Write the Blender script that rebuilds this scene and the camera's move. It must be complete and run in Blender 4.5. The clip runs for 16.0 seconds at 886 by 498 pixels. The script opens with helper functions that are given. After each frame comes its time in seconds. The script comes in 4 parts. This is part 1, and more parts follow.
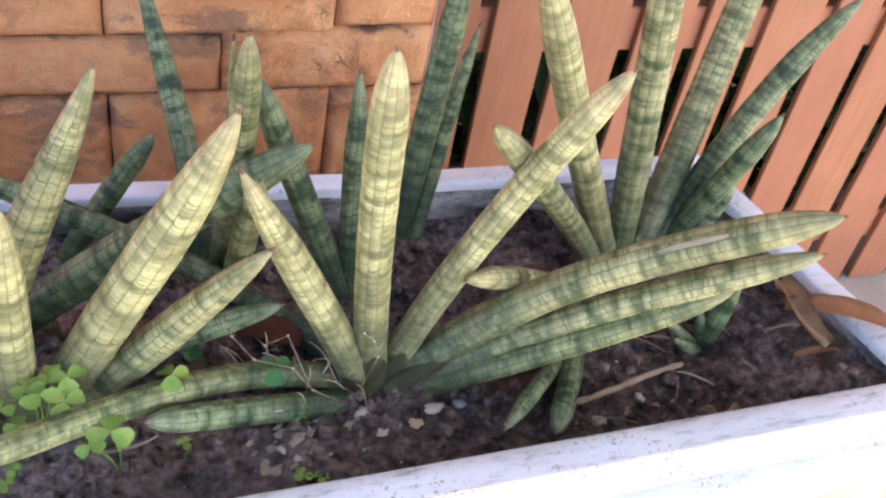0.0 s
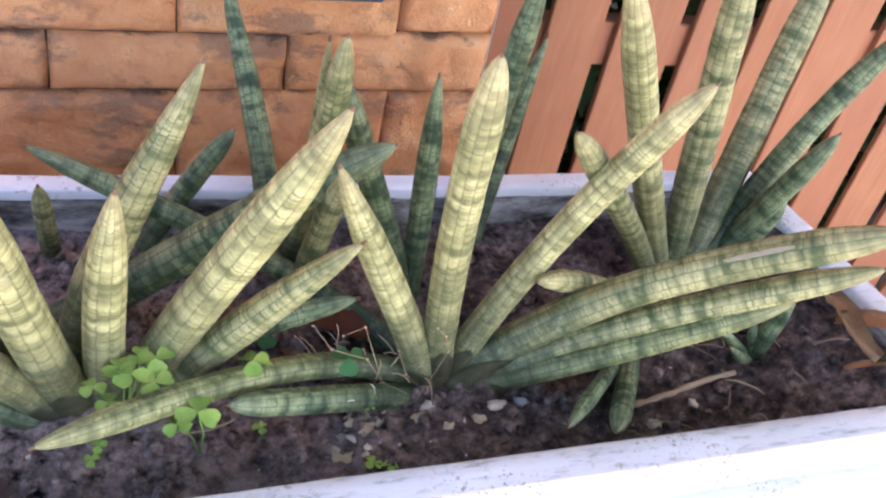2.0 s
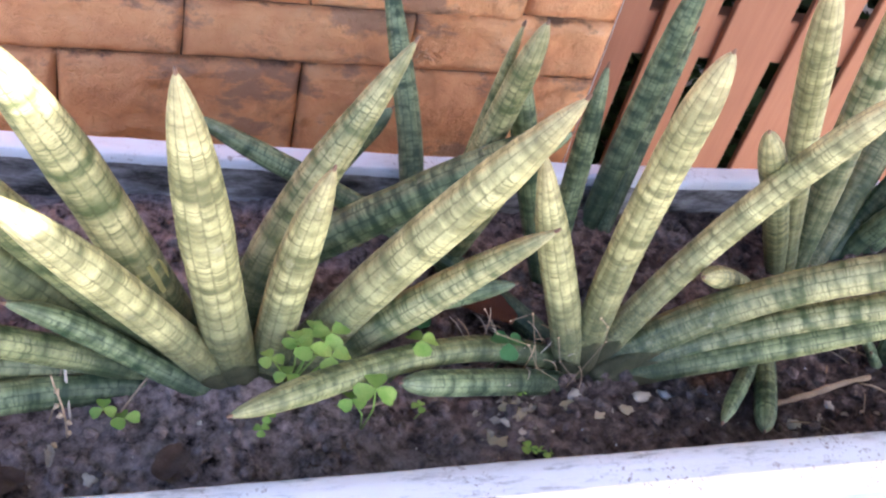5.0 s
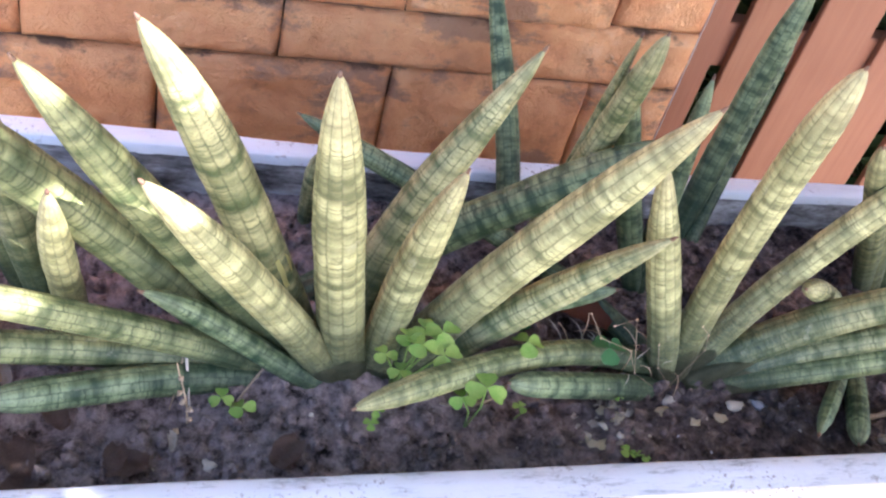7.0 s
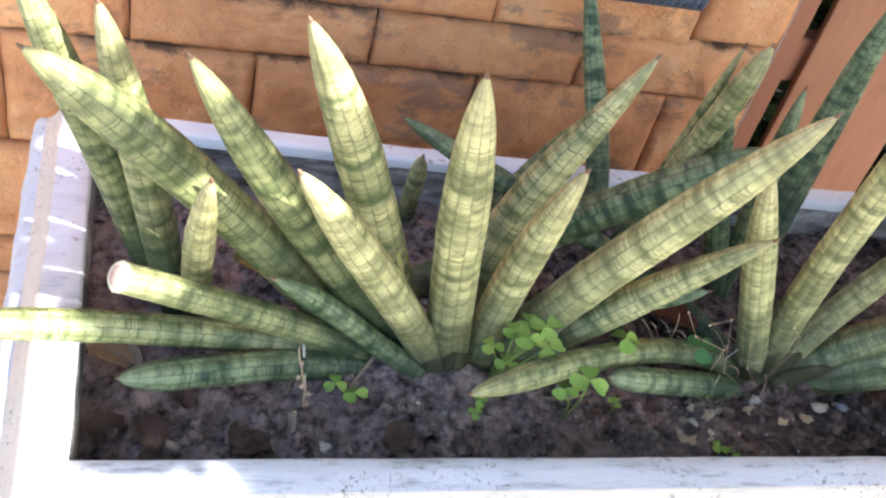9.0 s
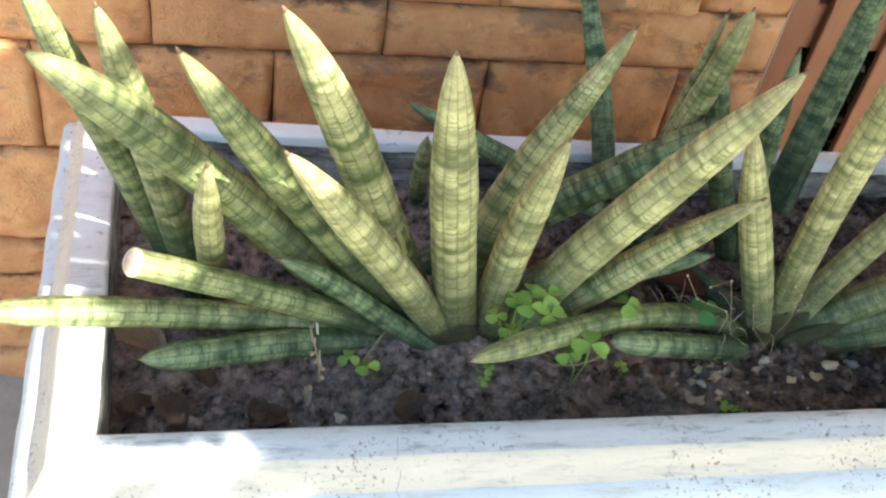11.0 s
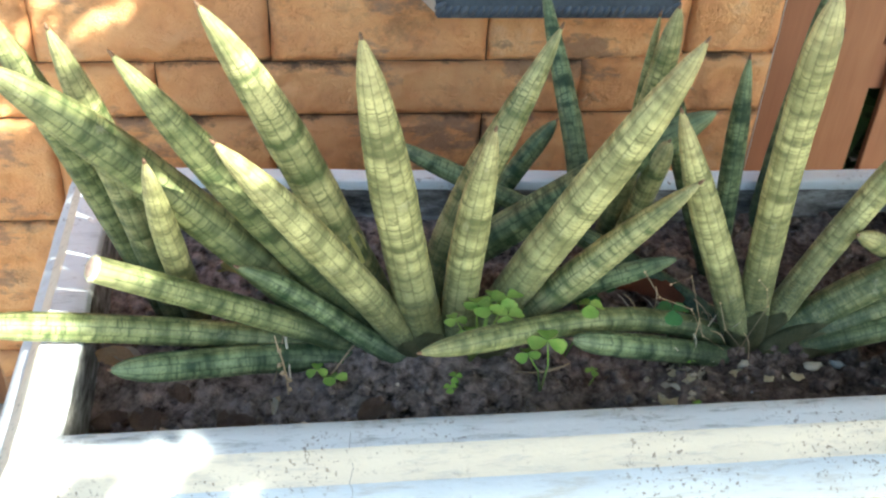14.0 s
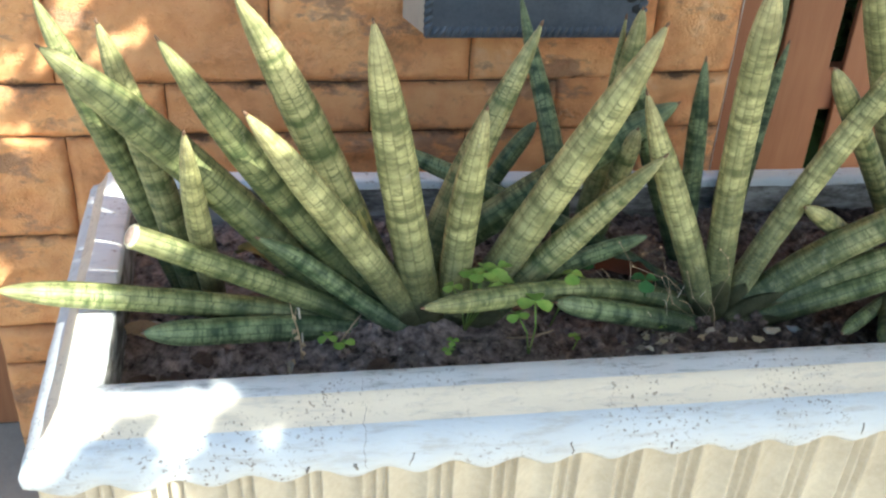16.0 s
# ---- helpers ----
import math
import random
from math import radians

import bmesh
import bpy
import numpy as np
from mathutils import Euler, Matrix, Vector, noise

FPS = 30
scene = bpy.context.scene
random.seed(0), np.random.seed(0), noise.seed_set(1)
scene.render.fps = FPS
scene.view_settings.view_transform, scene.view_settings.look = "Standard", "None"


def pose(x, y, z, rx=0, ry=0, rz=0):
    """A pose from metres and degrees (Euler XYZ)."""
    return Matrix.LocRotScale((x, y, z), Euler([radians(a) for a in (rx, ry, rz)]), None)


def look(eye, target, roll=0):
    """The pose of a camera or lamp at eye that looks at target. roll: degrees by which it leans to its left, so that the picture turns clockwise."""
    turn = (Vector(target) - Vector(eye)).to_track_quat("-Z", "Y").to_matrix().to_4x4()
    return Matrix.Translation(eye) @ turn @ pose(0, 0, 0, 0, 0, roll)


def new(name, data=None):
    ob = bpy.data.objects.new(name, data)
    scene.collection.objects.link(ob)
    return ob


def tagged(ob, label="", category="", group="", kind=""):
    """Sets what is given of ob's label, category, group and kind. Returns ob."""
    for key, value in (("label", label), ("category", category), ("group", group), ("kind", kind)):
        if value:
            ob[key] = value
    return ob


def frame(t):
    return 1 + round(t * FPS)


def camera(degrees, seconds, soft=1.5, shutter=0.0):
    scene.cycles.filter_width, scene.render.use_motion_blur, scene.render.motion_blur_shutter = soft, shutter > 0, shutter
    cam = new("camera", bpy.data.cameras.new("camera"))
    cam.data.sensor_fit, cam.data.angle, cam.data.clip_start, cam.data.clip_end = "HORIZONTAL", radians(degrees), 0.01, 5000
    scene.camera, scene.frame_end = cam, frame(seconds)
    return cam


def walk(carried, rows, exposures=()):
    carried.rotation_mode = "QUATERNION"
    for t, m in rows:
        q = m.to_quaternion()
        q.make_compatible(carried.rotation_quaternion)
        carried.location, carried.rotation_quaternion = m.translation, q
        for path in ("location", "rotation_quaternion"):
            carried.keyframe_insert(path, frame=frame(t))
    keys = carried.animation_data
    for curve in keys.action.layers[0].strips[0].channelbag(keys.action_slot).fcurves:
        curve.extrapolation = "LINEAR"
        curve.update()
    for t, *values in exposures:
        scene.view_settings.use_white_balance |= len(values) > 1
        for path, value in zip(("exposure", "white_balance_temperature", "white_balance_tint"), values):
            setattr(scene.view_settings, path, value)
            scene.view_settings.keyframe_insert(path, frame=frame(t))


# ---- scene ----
cam = camera(49.35, 16.0, soft=2.3)
PATH = [
    (0.0, 0.3949, -0.4282, 1.2976, 50.18, -9.29, -18.77),
    (0.5, 0.3711, -0.4280, 1.2987, 50.55, -9.93, -18.39),
    (1.0, 0.3600, -0.4295, 1.3001, 50.65, -10.27, -18.01),
    (1.5, 0.3494, -0.4333, 1.3000, 50.51, -10.27, -17.40),
    (2.0, 0.3330, -0.4369, 1.2988, 50.47, -10.62, -16.93),
    (2.5, 0.3174, -0.4339, 1.2964, 50.36, -11.07, -16.51),
    (3.0, 0.2974, -0.4341, 1.2954, 50.10, -11.47, -16.07),
    (3.5, 0.2764, -0.4267, 1.2909, 49.71, -11.93, -15.55),
    (4.0, 0.2586, -0.4120, 1.2837, 49.21, -12.16, -15.22),
    (4.5, 0.2311, -0.3989, 1.2792, 48.82, -12.41, -14.78),
    (7.0, 0.1388, -0.3990, 1.2723, 48.48, -12.73, -11.65),
    (7.5, 0.1196, -0.4048, 1.2752, 48.60, -12.46, -10.59),
    (8.0, 0.1062, -0.4103, 1.2778, 48.92, -12.33, -9.86),
    (8.5, 0.0908, -0.4194, 1.2755, 48.88, -12.28, -9.62),
    (9.0, 0.0687, -0.4259, 1.2736, 48.83, -12.33, -9.33),
    (9.2, 0.0601, -0.4298, 1.2753, 48.82, -12.24, -9.16),
    (11.3, 0.1165, -0.4796, 1.3016, 48.36, -7.39, -8.80),
    (11.5, 0.1199, -0.4880, 1.3080, 49.26, -7.00, -9.09),
    (12.0, 0.1147, -0.5321, 1.3100, 52.14, -6.10, -10.27),
    (12.5, 0.1342, -0.6095, 1.3068, 54.91, -5.20, -11.39),
    (13.0, 0.1842, -0.6085, 1.2983, 57.81, -3.08, -9.38),
    (13.5, 0.2172, -0.5876, 1.2727, 57.02, -2.44, -7.16),
    (14.0, 0.2115, -0.5678, 1.2402, 55.43, -2.61, -6.60),
    (14.5, 0.1886, -0.5738, 1.2218, 56.43, -2.87, -6.12),
    (15.0, 0.1643, -0.6137, 1.2122, 57.69, -3.04, -6.92),
    (15.5, 0.1600, -0.6759, 1.2196, 58.89, -2.79, -7.81),
    (16.0, 0.1720, -0.6976, 1.2224, 59.38, -2.69, -8.47),
]
walk(cam, [(t, pose(x, y, z, rx, ry, rz)) for t, x, y, z, rx, ry, rz in PATH],
     exposures=[(0.0, 2.46, 6150, 22), (4.5, 2.56, 5850, 25), (7.5, 2.46, 5800, 23), (9.2, 2.24, 6150, 11), (11.5, 1.97, 6350, -1), (12.5, 1.9, 6250, -4), (13.2, 1.95, 6200, -8), (14.5, 1.9, 6300, -1), (16.0, 1.61, 6200, 0)])

# ---- daylight: sun from the front right, high, most of it cut off by an added slab ----
SUN = Vector((0.48, -0.60, 0.63)).normalized()
world = bpy.data.worlds.new("world")
world.use_nodes = True
scene.world = world
wn = world.node_tree.nodes
sky = wn.new("ShaderNodeTexSky")
sky.sky_type = "NISHITA"
sky.sun_disc = False
sky.sun_elevation = math.asin(SUN.z)
sky.sun_rotation = math.atan2(SUN.x, SUN.y)
wn["Background"].inputs["Strength"].default_value = 0.12
world.node_tree.links.new(sky.outputs[0], wn["Background"].inputs["Color"])
lamp = bpy.data.lights.new("sun", "SUN")
lamp.energy, lamp.angle, lamp.color = 5.0, radians(0.5), (1.0, 0.93, 0.82)
sun = new("sun", lamp)
sun.matrix_world = look(SUN * 10, (0, 0, 0))


# ---- materials ----
class Mat:
    """A node material with short calls."""

    def __init__(self, name, rough=0.8, metal=0.0, spec=0.3):
        self.m = bpy.data.materials.new(name)
        self.m.use_nodes = True
        self.t = self.m.node_tree
        self.b = self.t.nodes["Principled BSDF"]
        self.b.inputs["Roughness"].default_value = rough
        self.b.inputs["Metallic"].default_value = metal
        self.b.inputs["Specular IOR Level"].default_value = spec

    def node(self, kind, **values):
        n = self.t.nodes.new("ShaderNode" + kind)
        for k, v in values.items():
            n.inputs[k.replace("_", " ")].default_value = v
        return n

    def link(self, a, b):
        self.t.links.new(a, b)

    def coords(self, scale=(1, 1, 1), which="Object"):
        c = self.node("TexCoord")
        m = self.node("Mapping")
        m.inputs["Scale"].default_value = scale
        self.link(c.outputs[which], m.inputs["Vector"])
        return m.outputs[0]

    def noise(self, vec, scale, detail=4.0, rough=0.55):
        n = self.node("TexNoise", Scale=scale, Detail=detail, Roughness=rough)
        self.link(vec, n.inputs["Vector"])
        return n.outputs["Fac"]

    def ramp(self, fac, stops):
        r = self.node("ValToRGB")
        e = r.color_ramp.elements
        while len(e) < len(stops):
            e.new(0.5)
        for el, (p, c) in zip(e, stops):
            el.position, el.color = p, (*c, 1) if len(c) == 3 else c
        self.link(fac, r.inputs["Fac"])
        return r.outputs["Color"]

    def grey(self, fac, lo, hi, a=0.0, b=1.0):
        n = self.node("MapRange")
        for k, v in (("From Min", lo), ("From Max", hi), ("To Min", a), ("To Max", b)):
            n.inputs[k].default_value = v
        self.link(fac, n.inputs["Value"])
        return n.outputs[0]

    def mix(self, fac, a, b, how="MIX"):
        n = self.node("Mix")
        n.data_type, n.blend_type = "RGBA", how
        for s, v in ((n.inputs[0], fac), (n.inputs[6], a), (n.inputs[7], b)):
            if isinstance(v, (int, float)):
                s.default_value = v
            elif isinstance(v, tuple):
                s.default_value = (*v, 1)
            else:
                self.link(v, s)
        return n.outputs[2]

    def math(self, op, a, b=0.0):
        n = self.node("Math")
        n.operation = op
        for s, v in zip(n.inputs, (a, b)):
            if isinstance(v, (int, float)):
                s.default_value = v
            else:
                self.link(v, s)
        return n.outputs[0]

    def rand(self):
        return self.node("ObjectInfo").outputs["Random"]

    def colour(self, c):
        self.link(c, self.b.inputs["Base Color"])

    def rough(self, r):
        self.link(r, self.b.inputs["Roughness"])

    def bump(self, h, strength=0.4, dist=0.002):
        n = self.node("Bump", Strength=strength, Distance=dist)
        self.link(h, n.inputs["Height"])
        self.link(n.outputs[0], self.b.inputs["Normal"])
        return self.m


def leaf_material(name, light, dark, foot, tipc, contrast=1.0):
    """Banded skin of a cylindrical leaf. Attributes: lc (metres along, ring place), al (0 foot to 1 tip)."""
    m = Mat(name, 0.48, spec=0.35)
    lc = m.node("Attribute")
    lc.attribute_name = "lc"
    al = m.node("Attribute")
    al.attribute_name = "al"
    sx = m.node("SeparateXYZ")
    m.link(lc.outputs["Vector"], sx.inputs[0])
    along = m.math("ADD", sx.outputs[0], m.math("MULTIPLY", m.rand(), 37.0))
    turn = m.math("MULTIPLY", m.math("ARCTAN2", sx.outputs[2], sx.outputs[1]), 10.0 / (2 * math.pi))
    strip_no = m.math("FLOOR", m.math("ADD", turn, 10.5))

    def vec(a, b, c=0.0):
        n = m.node("CombineXYZ")
        for k, v in enumerate((a, b, c)):
            if isinstance(v, float):
                n.inputs[k].default_value = v
            else:
                m.link(v, n.inputs[k])
        return n.outputs[0]

    # cross marks: broad bands, thin rings that step a little from rib to rib, fine stipple
    ribs = m.math("MULTIPLY", strip_no, 0.011)
    broad = m.noise(vec(along, m.math("MULTIPLY", strip_no, 0.0035)), 34, 1.5)
    fine = m.noise(vec(along, ribs), 125, 2.5, 0.6)
    sp = m.node("VectorMath")
    sp.operation = "ADD"
    m.link(lc.outputs["Vector"], sp.inputs[0])
    m.link(vec(m.math("MULTIPLY", m.rand(), 37.0), 0.0), sp.inputs[1])
    mp = m.node("Mapping")
    mp.inputs["Scale"].default_value = (1.0, 0.42, 0.42)
    m.link(sp.outputs[0], mp.inputs["Vector"])
    fleck = m.noise(mp.outputs[0], 520, 3.0, 0.7)
    mp2 = m.node("Mapping")
    mp2.inputs["Scale"].default_value = (1.0, 1.0, 1.0)
    m.link(sp.outputs[0], mp2.inputs["Vector"])
    patch = m.noise(mp2.outputs[0], 60, 3.0, 0.6)
    # uneven dark crossbands a few millimetres wide over a slower drift of tone
    cross = m.noise(vec(along, m.math("MULTIPLY", strip_no, 0.0022)), 92, 1.2, 0.5)
    edge = m.math("ADD", m.math("MULTIPLY", m.math("SUBTRACT", fleck, 0.5), 0.20), m.math("MULTIPLY", m.math("SUBTRACT", patch, 0.5), 0.10))
    drift = m.math("ADD", m.math("MULTIPLY", broad, 0.7), m.math("MULTIPLY", patch, 0.3))
    band = m.grey(m.math("ADD", m.math("ADD", m.math("MULTIPLY", cross, 0.62), m.math("MULTIPLY", drift, 0.38)), edge), 0.475 - 0.055 / contrast, 0.475 + 0.055 / contrast)
    base = m.mix(band, dark, light)
    base = m.mix(m.grey(drift, 0.40, 0.60, 0.30, 0.0), base, dark)
    q = m.math("ADD", m.math("MULTIPLY", along, 150.0), m.math("ADD", m.math("MULTIPLY", broad, 9.0), m.math("MULTIPLY", m.math("SUBTRACT", patch, 0.5), 1.3)))
    ring = m.grey(m.math("ABSOLUTE", m.math("SUBTRACT", m.math("FRACT", q), 0.5)), 0.02, 0.24, 1.0, 0.0)
    ringf = m.math("MULTIPLY", ring, m.grey(fine, 0.42, 0.60, 0.0, 0.8))
    # greener foot, also darkened for the shade at the clump base; paler tip
    footf = m.grey(m.math("ADD", al.outputs["Fac"], m.math("MULTIPLY", patch, 0.25)), 0.31, 0.64, 1.0, 0.0)
    base = m.mix(m.math("MULTIPLY", footf, m.grey(fleck, 0.35, 0.62, 0.95, 0.45)), base, foot)
    base = m.mix(ringf, base, tuple(c * 0.7 for c in dark))
    base = m.mix(m.math("MULTIPLY", m.grey(fleck, 0.50, 0.64), 0.5), base, tuple(c * 0.8 for c in dark))
    tipf = m.grey(m.math("ADD", al.outputs["Fac"], m.math("MULTIPLY", broad, 0.10)), 0.86, 1.05)
    base = m.mix(m.math("MULTIPLY", tipf, 0.5), base, tipc)
    # dark lines in the grooves
    line = m.grey(m.math("ABSOLUTE", m.math("SUBTRACT", m.math("FRACT", m.math("ADD", turn, 10.0)), 0.5)), 0.02, 0.11, 1.0, 0.0)
    linef = m.math("MULTIPLY", line, m.grey(fine, 0.34, 0.6, 0.25, 0.75))
    base = m.mix(linef, base, tuple(c * 0.7 for c in dark))
    scuff = m.grey(m.noise(mp2.outputs[0], 45, 5.0, 0.7), 0.63, 0.72)
    base = m.mix(m.math("MULTIPLY", scuff, 0.4), base, (0.42, 0.40, 0.28))
    m.colour(base)
    m.rough(m.grey(fine, 0.3, 0.7, 0.4, 0.6))
    return m.bump(m.math("ADD", m.math("MULTIPLY", fine, 0.6), fleck), 0.5, 0.0010)


PALE = leaf_material("leaf_pale", (0.565, 0.54, 0.255), (0.14, 0.148, 0.06), (0.064, 0.078, 0.042), (0.50, 0.42, 0.23), 0.5)
MID = leaf_material("leaf_mid", (0.47, 0.445, 0.215), (0.078, 0.105, 0.038), (0.040, 0.062, 0.034), (0.40, 0.36, 0.19), 0.55)
RICH = leaf_material("leaf_deep", (0.33, 0.345, 0.15), (0.055, 0.080, 0.029), (0.034, 0.055, 0.028), (0.36, 0.34, 0.17), 0.5)
DARK = leaf_material("leaf_dark", (0.25, 0.305, 0.15), (0.027, 0.056, 0.024), (0.026, 0.048, 0.027), (0.22, 0.25, 0.14), 0.6)


def plain(name, col, col2, scale, rough=0.8, bump=0.3, dist=0.002, spec=0.3, metal=0.0, vary=0.0):
    m = Mat(name, rough, metal, spec)
    v = m.coords()
    big, small = m.noise(v, scale, 3), m.noise(v, scale * 9, 5, 0.65)
    c = m.mix(m.grey(m.math("ADD", m.math("MULTIPLY", big, 0.6), m.math("MULTIPLY", small, 0.4)), 0.35, 0.65), col, col2)
    if vary:
        c = m.mix(m.math("MULTIPLY", m.rand(), vary), c, tuple(0.45 * a for a in col))
    m.colour(c)
    return m.bump(small, bump, dist)


def stone_material():
    m = Mat("sandstone", 0.85, spec=0.2)
    v = m.coords(which="Object")
    sh = m.node("VectorMath")
    sh.operation = "ADD"
    cx = m.node("CombineXYZ")
    m.link(m.math("MULTIPLY", m.rand(), 9.0), cx.inputs[0])
    m.link(v, sh.inputs[0])
    m.link(cx.outputs[0], sh.inputs[1])
    v = sh.outputs[0]
    big, mid, small = m.noise(v, 9, 4), m.noise(v, 34, 6, 0.65), m.noise(v, 220, 4, 0.7)
    c = m.ramp(m.math("ADD", m.math("MULTIPLY", big, 0.65), m.math("MULTIPLY", mid, 0.35)),
               [(0.32, (0.53, 0.23, 0.10)), (0.46, (0.77, 0.365, 0.16)), (0.58, (0.85, 0.45, 0.205)), (0.70, (0.86, 0.55, 0.31))])
    c = m.mix(m.math("MULTIPLY", m.rand(), 0.4), c, (0.50, 0.255, 0.13))
    stain = m.grey(m.noise(v, 15, 6, 0.72), 0.56, 0.68)
    c = m.mix(m.math("MULTIPLY", stain, 0.45), c, (0.18, 0.105, 0.065))
    wet = m.grey(m.noise(m.coords((1.0, 1.0, 2.2)), 6.5, 6, 0.68), 0.56, 0.62)
    c = m.mix(m.math("MULTIPLY", wet, 0.6), c, (0.24, 0.165, 0.125))
    # black weathering that creeps in from some of the joints
    ed = m.node("Attribute")
    ed.attribute_name = "ed"
    grime = m.grey(m.math("SUBTRACT", m.noise(m.coords((1.0, 1.0, 1.6)), 11, 6, 0.7), m.math("MULTIPLY", ed.outputs["Fac"], 9.0)), 0.50, 0.60)
    c = m.mix(m.math("MULTIPLY", grime, 0.8), c, (0.075, 0.055, 0.045))
    m.colour(c)
    chisel = m.node("TexVoronoi", Scale=38.0)
    chisel.feature = "SMOOTH_F1"
    chisel.inputs["Smoothness"].default_value = 0.35
    wv = m.node("VectorMath")
    wv.operation = "MULTIPLY_ADD"
    m.link(m.node("TexNoise", Scale=30.0).outputs["Color"], wv.inputs[0])
    wv.inputs[1].default_value = (0.03, 0.03, 0.03)
    m.link(v, wv.inputs[2])
    m.link(wv.outputs[0], chisel.inputs["Vector"])
    h = m.math("ADD", m.math("MULTIPLY", chisel.outputs["Distance"], 0.55), m.math("ADD", mid, m.math("MULTIPLY", small, 0.4)))
    return m.bump(h, 0.9, 0.007)


def paint_material(name, pale, wear=0.55, dirt=(0.40, 0.38, 0.36), rear_lit=False):
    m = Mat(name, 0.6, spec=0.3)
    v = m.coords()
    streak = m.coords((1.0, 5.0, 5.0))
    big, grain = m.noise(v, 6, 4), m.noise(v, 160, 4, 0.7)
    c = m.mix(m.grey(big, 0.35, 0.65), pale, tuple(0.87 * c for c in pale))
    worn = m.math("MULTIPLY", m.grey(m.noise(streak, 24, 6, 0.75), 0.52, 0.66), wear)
    if rear_lit:       # more wear in front; rear whitened for light bounced off the pillar
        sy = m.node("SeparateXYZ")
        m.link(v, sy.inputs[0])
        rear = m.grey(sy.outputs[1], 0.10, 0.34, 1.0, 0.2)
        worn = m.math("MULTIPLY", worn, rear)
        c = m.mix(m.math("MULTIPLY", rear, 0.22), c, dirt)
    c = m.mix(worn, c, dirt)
    spots = m.math("MULTIPLY", m.grey(m.noise(v, 230, 3, 0.6), 0.585, 0.64), m.grey(m.noise(v, 9, 4, 0.65), 0.50, 0.62))
    c = m.mix(m.math("MULTIPLY", spots, 0.75), c, (0.15, 0.105, 0.085))
    blots = m.math("MULTIPLY", m.grey(m.noise(v, 120, 4, 0.7), 0.60, 0.655), m.grey(m.noise(v, 7, 3, 0.6), 0.52, 0.62))
    c = m.mix(m.math("MULTIPLY", blots, 0.7), c, (0.22, 0.15, 0.12))
    m.colour(c)
    return m.bump(m.math("SUBTRACT", grain, m.math("MULTIPLY", worn, 2.0)), 0.35, 0.0015)


def inner_material():
    m = Mat("weathered_concrete", 0.9, spec=0.15)
    v = m.coords((1, 1, 3))
    big, grain = m.noise(v, 14, 6, 0.7), m.noise(v, 150, 4, 0.7)
    m.colour(m.ramp(big, [(0.34, (0.05, 0.045, 0.04)), (0.48, (0.22, 0.21, 0.20)), (0.62, (0.46, 0.45, 0.44))]))
    return m.bump(m.math("ADD", big, grain), 0.5, 0.003)


def soil_material():
    m = Mat("garden_soil", 0.95, spec=0.1)
    v = m.coords()
    big, mid, small = m.noise(v, 12, 4), m.noise(v, 70, 6, 0.7), m.noise(v, 350, 4, 0.7)
    c = m.ramp(m.math("ADD", m.math("MULTIPLY", big, 0.4), m.math("MULTIPLY", mid, 0.6)),
               [(0.36, (0.016, 0.012, 0.011)), (0.5, (0.120, 0.090, 0.079)), (0.64, (0.35, 0.27, 0.235))])
    # paler, greyer earth towards the sunny end: its stronger light put into the colour
    xs = m.node("SeparateXYZ")
    m.link(v, xs.inputs[0])
    dry = m.grey(m.math("ADD", xs.outputs[0], m.math("MULTIPLY", big, 0.5)), 0.55, 0.95, 0.85, 0.0)
    c = m.mix(m.math("MULTIPLY", dry, m.grey(mid, 0.35, 0.65)), c, (0.42, 0.335, 0.31))
    m.colour(c)
    return m.bump(m.math("ADD", mid, m.math("MULTIPLY", small, 0.5)), 1.0, 0.006)


def wood_material():
    m = Mat("red_brown_stained_wood", 0.6, spec=0.35)
    v = m.coords((14, 14, 0.9))
    grain, big = m.noise(v, 9, 6, 0.65), m.noise(m.coords(), 5, 3)
    c = m.mix(m.grey(m.math("ADD", m.math("MULTIPLY", grain, 0.5), m.math("MULTIPLY", big, 0.5)), 0.36, 0.64), (0.26, 0.104, 0.048), (0.345, 0.152, 0.072))
    c = m.mix(m.math("MULTIPLY", m.rand(), 0.4), c, (0.27, 0.10, 0.06))
    m.colour(c)
    return m.bump(grain, 0.3, 0.0015)


# moulding toned bluish for sky light, sloping band cream for warm bounce
PAINT = paint_material("chipped_white_paint", (0.565, 0.60, 0.645))
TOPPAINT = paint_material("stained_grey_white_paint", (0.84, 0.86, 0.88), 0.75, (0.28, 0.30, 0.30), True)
WARMLIT = paint_material("worn_warm_lit_paint", (0.65, 0.575, 0.475))
STONE, INNER, SOIL, WOOD = stone_material(), inner_material(), soil_material(), wood_material()
CREAM = plain("cream_painted_concrete", (0.60, 0.535, 0.42), (0.45, 0.385, 0.29), 16, 0.75, 0.4, 0.003)
CRACK = plain("dirt_in_crack", (0.20, 0.18, 0.17), (0.30, 0.28, 0.27), 80, 0.95)
MORTAR = plain("dark_mortar", (0.10, 0.065, 0.045), (0.16, 0.10, 0.07), 30, 0.95)
PAVE = plain("grey_pavement", (0.33, 0.295, 0.245), (0.42, 0.375, 0.31), 6, 0.9, 0.6, 0.004)
CLOVER = plain("clover_green", (0.17, 0.35, 0.055), (0.35, 0.46, 0.115), 60, 0.5, 0.2, 0.0005, vary=0.45)
DRY = plain("dry_leaf_brown", (0.60, 0.34, 0.17), (0.45, 0.23, 0.11), 35, 0.7, 0.4)
STRAW = plain("dry_straw", (0.40, 0.31, 0.20), (0.22, 0.155, 0.105), 40, 0.8, 0.4)
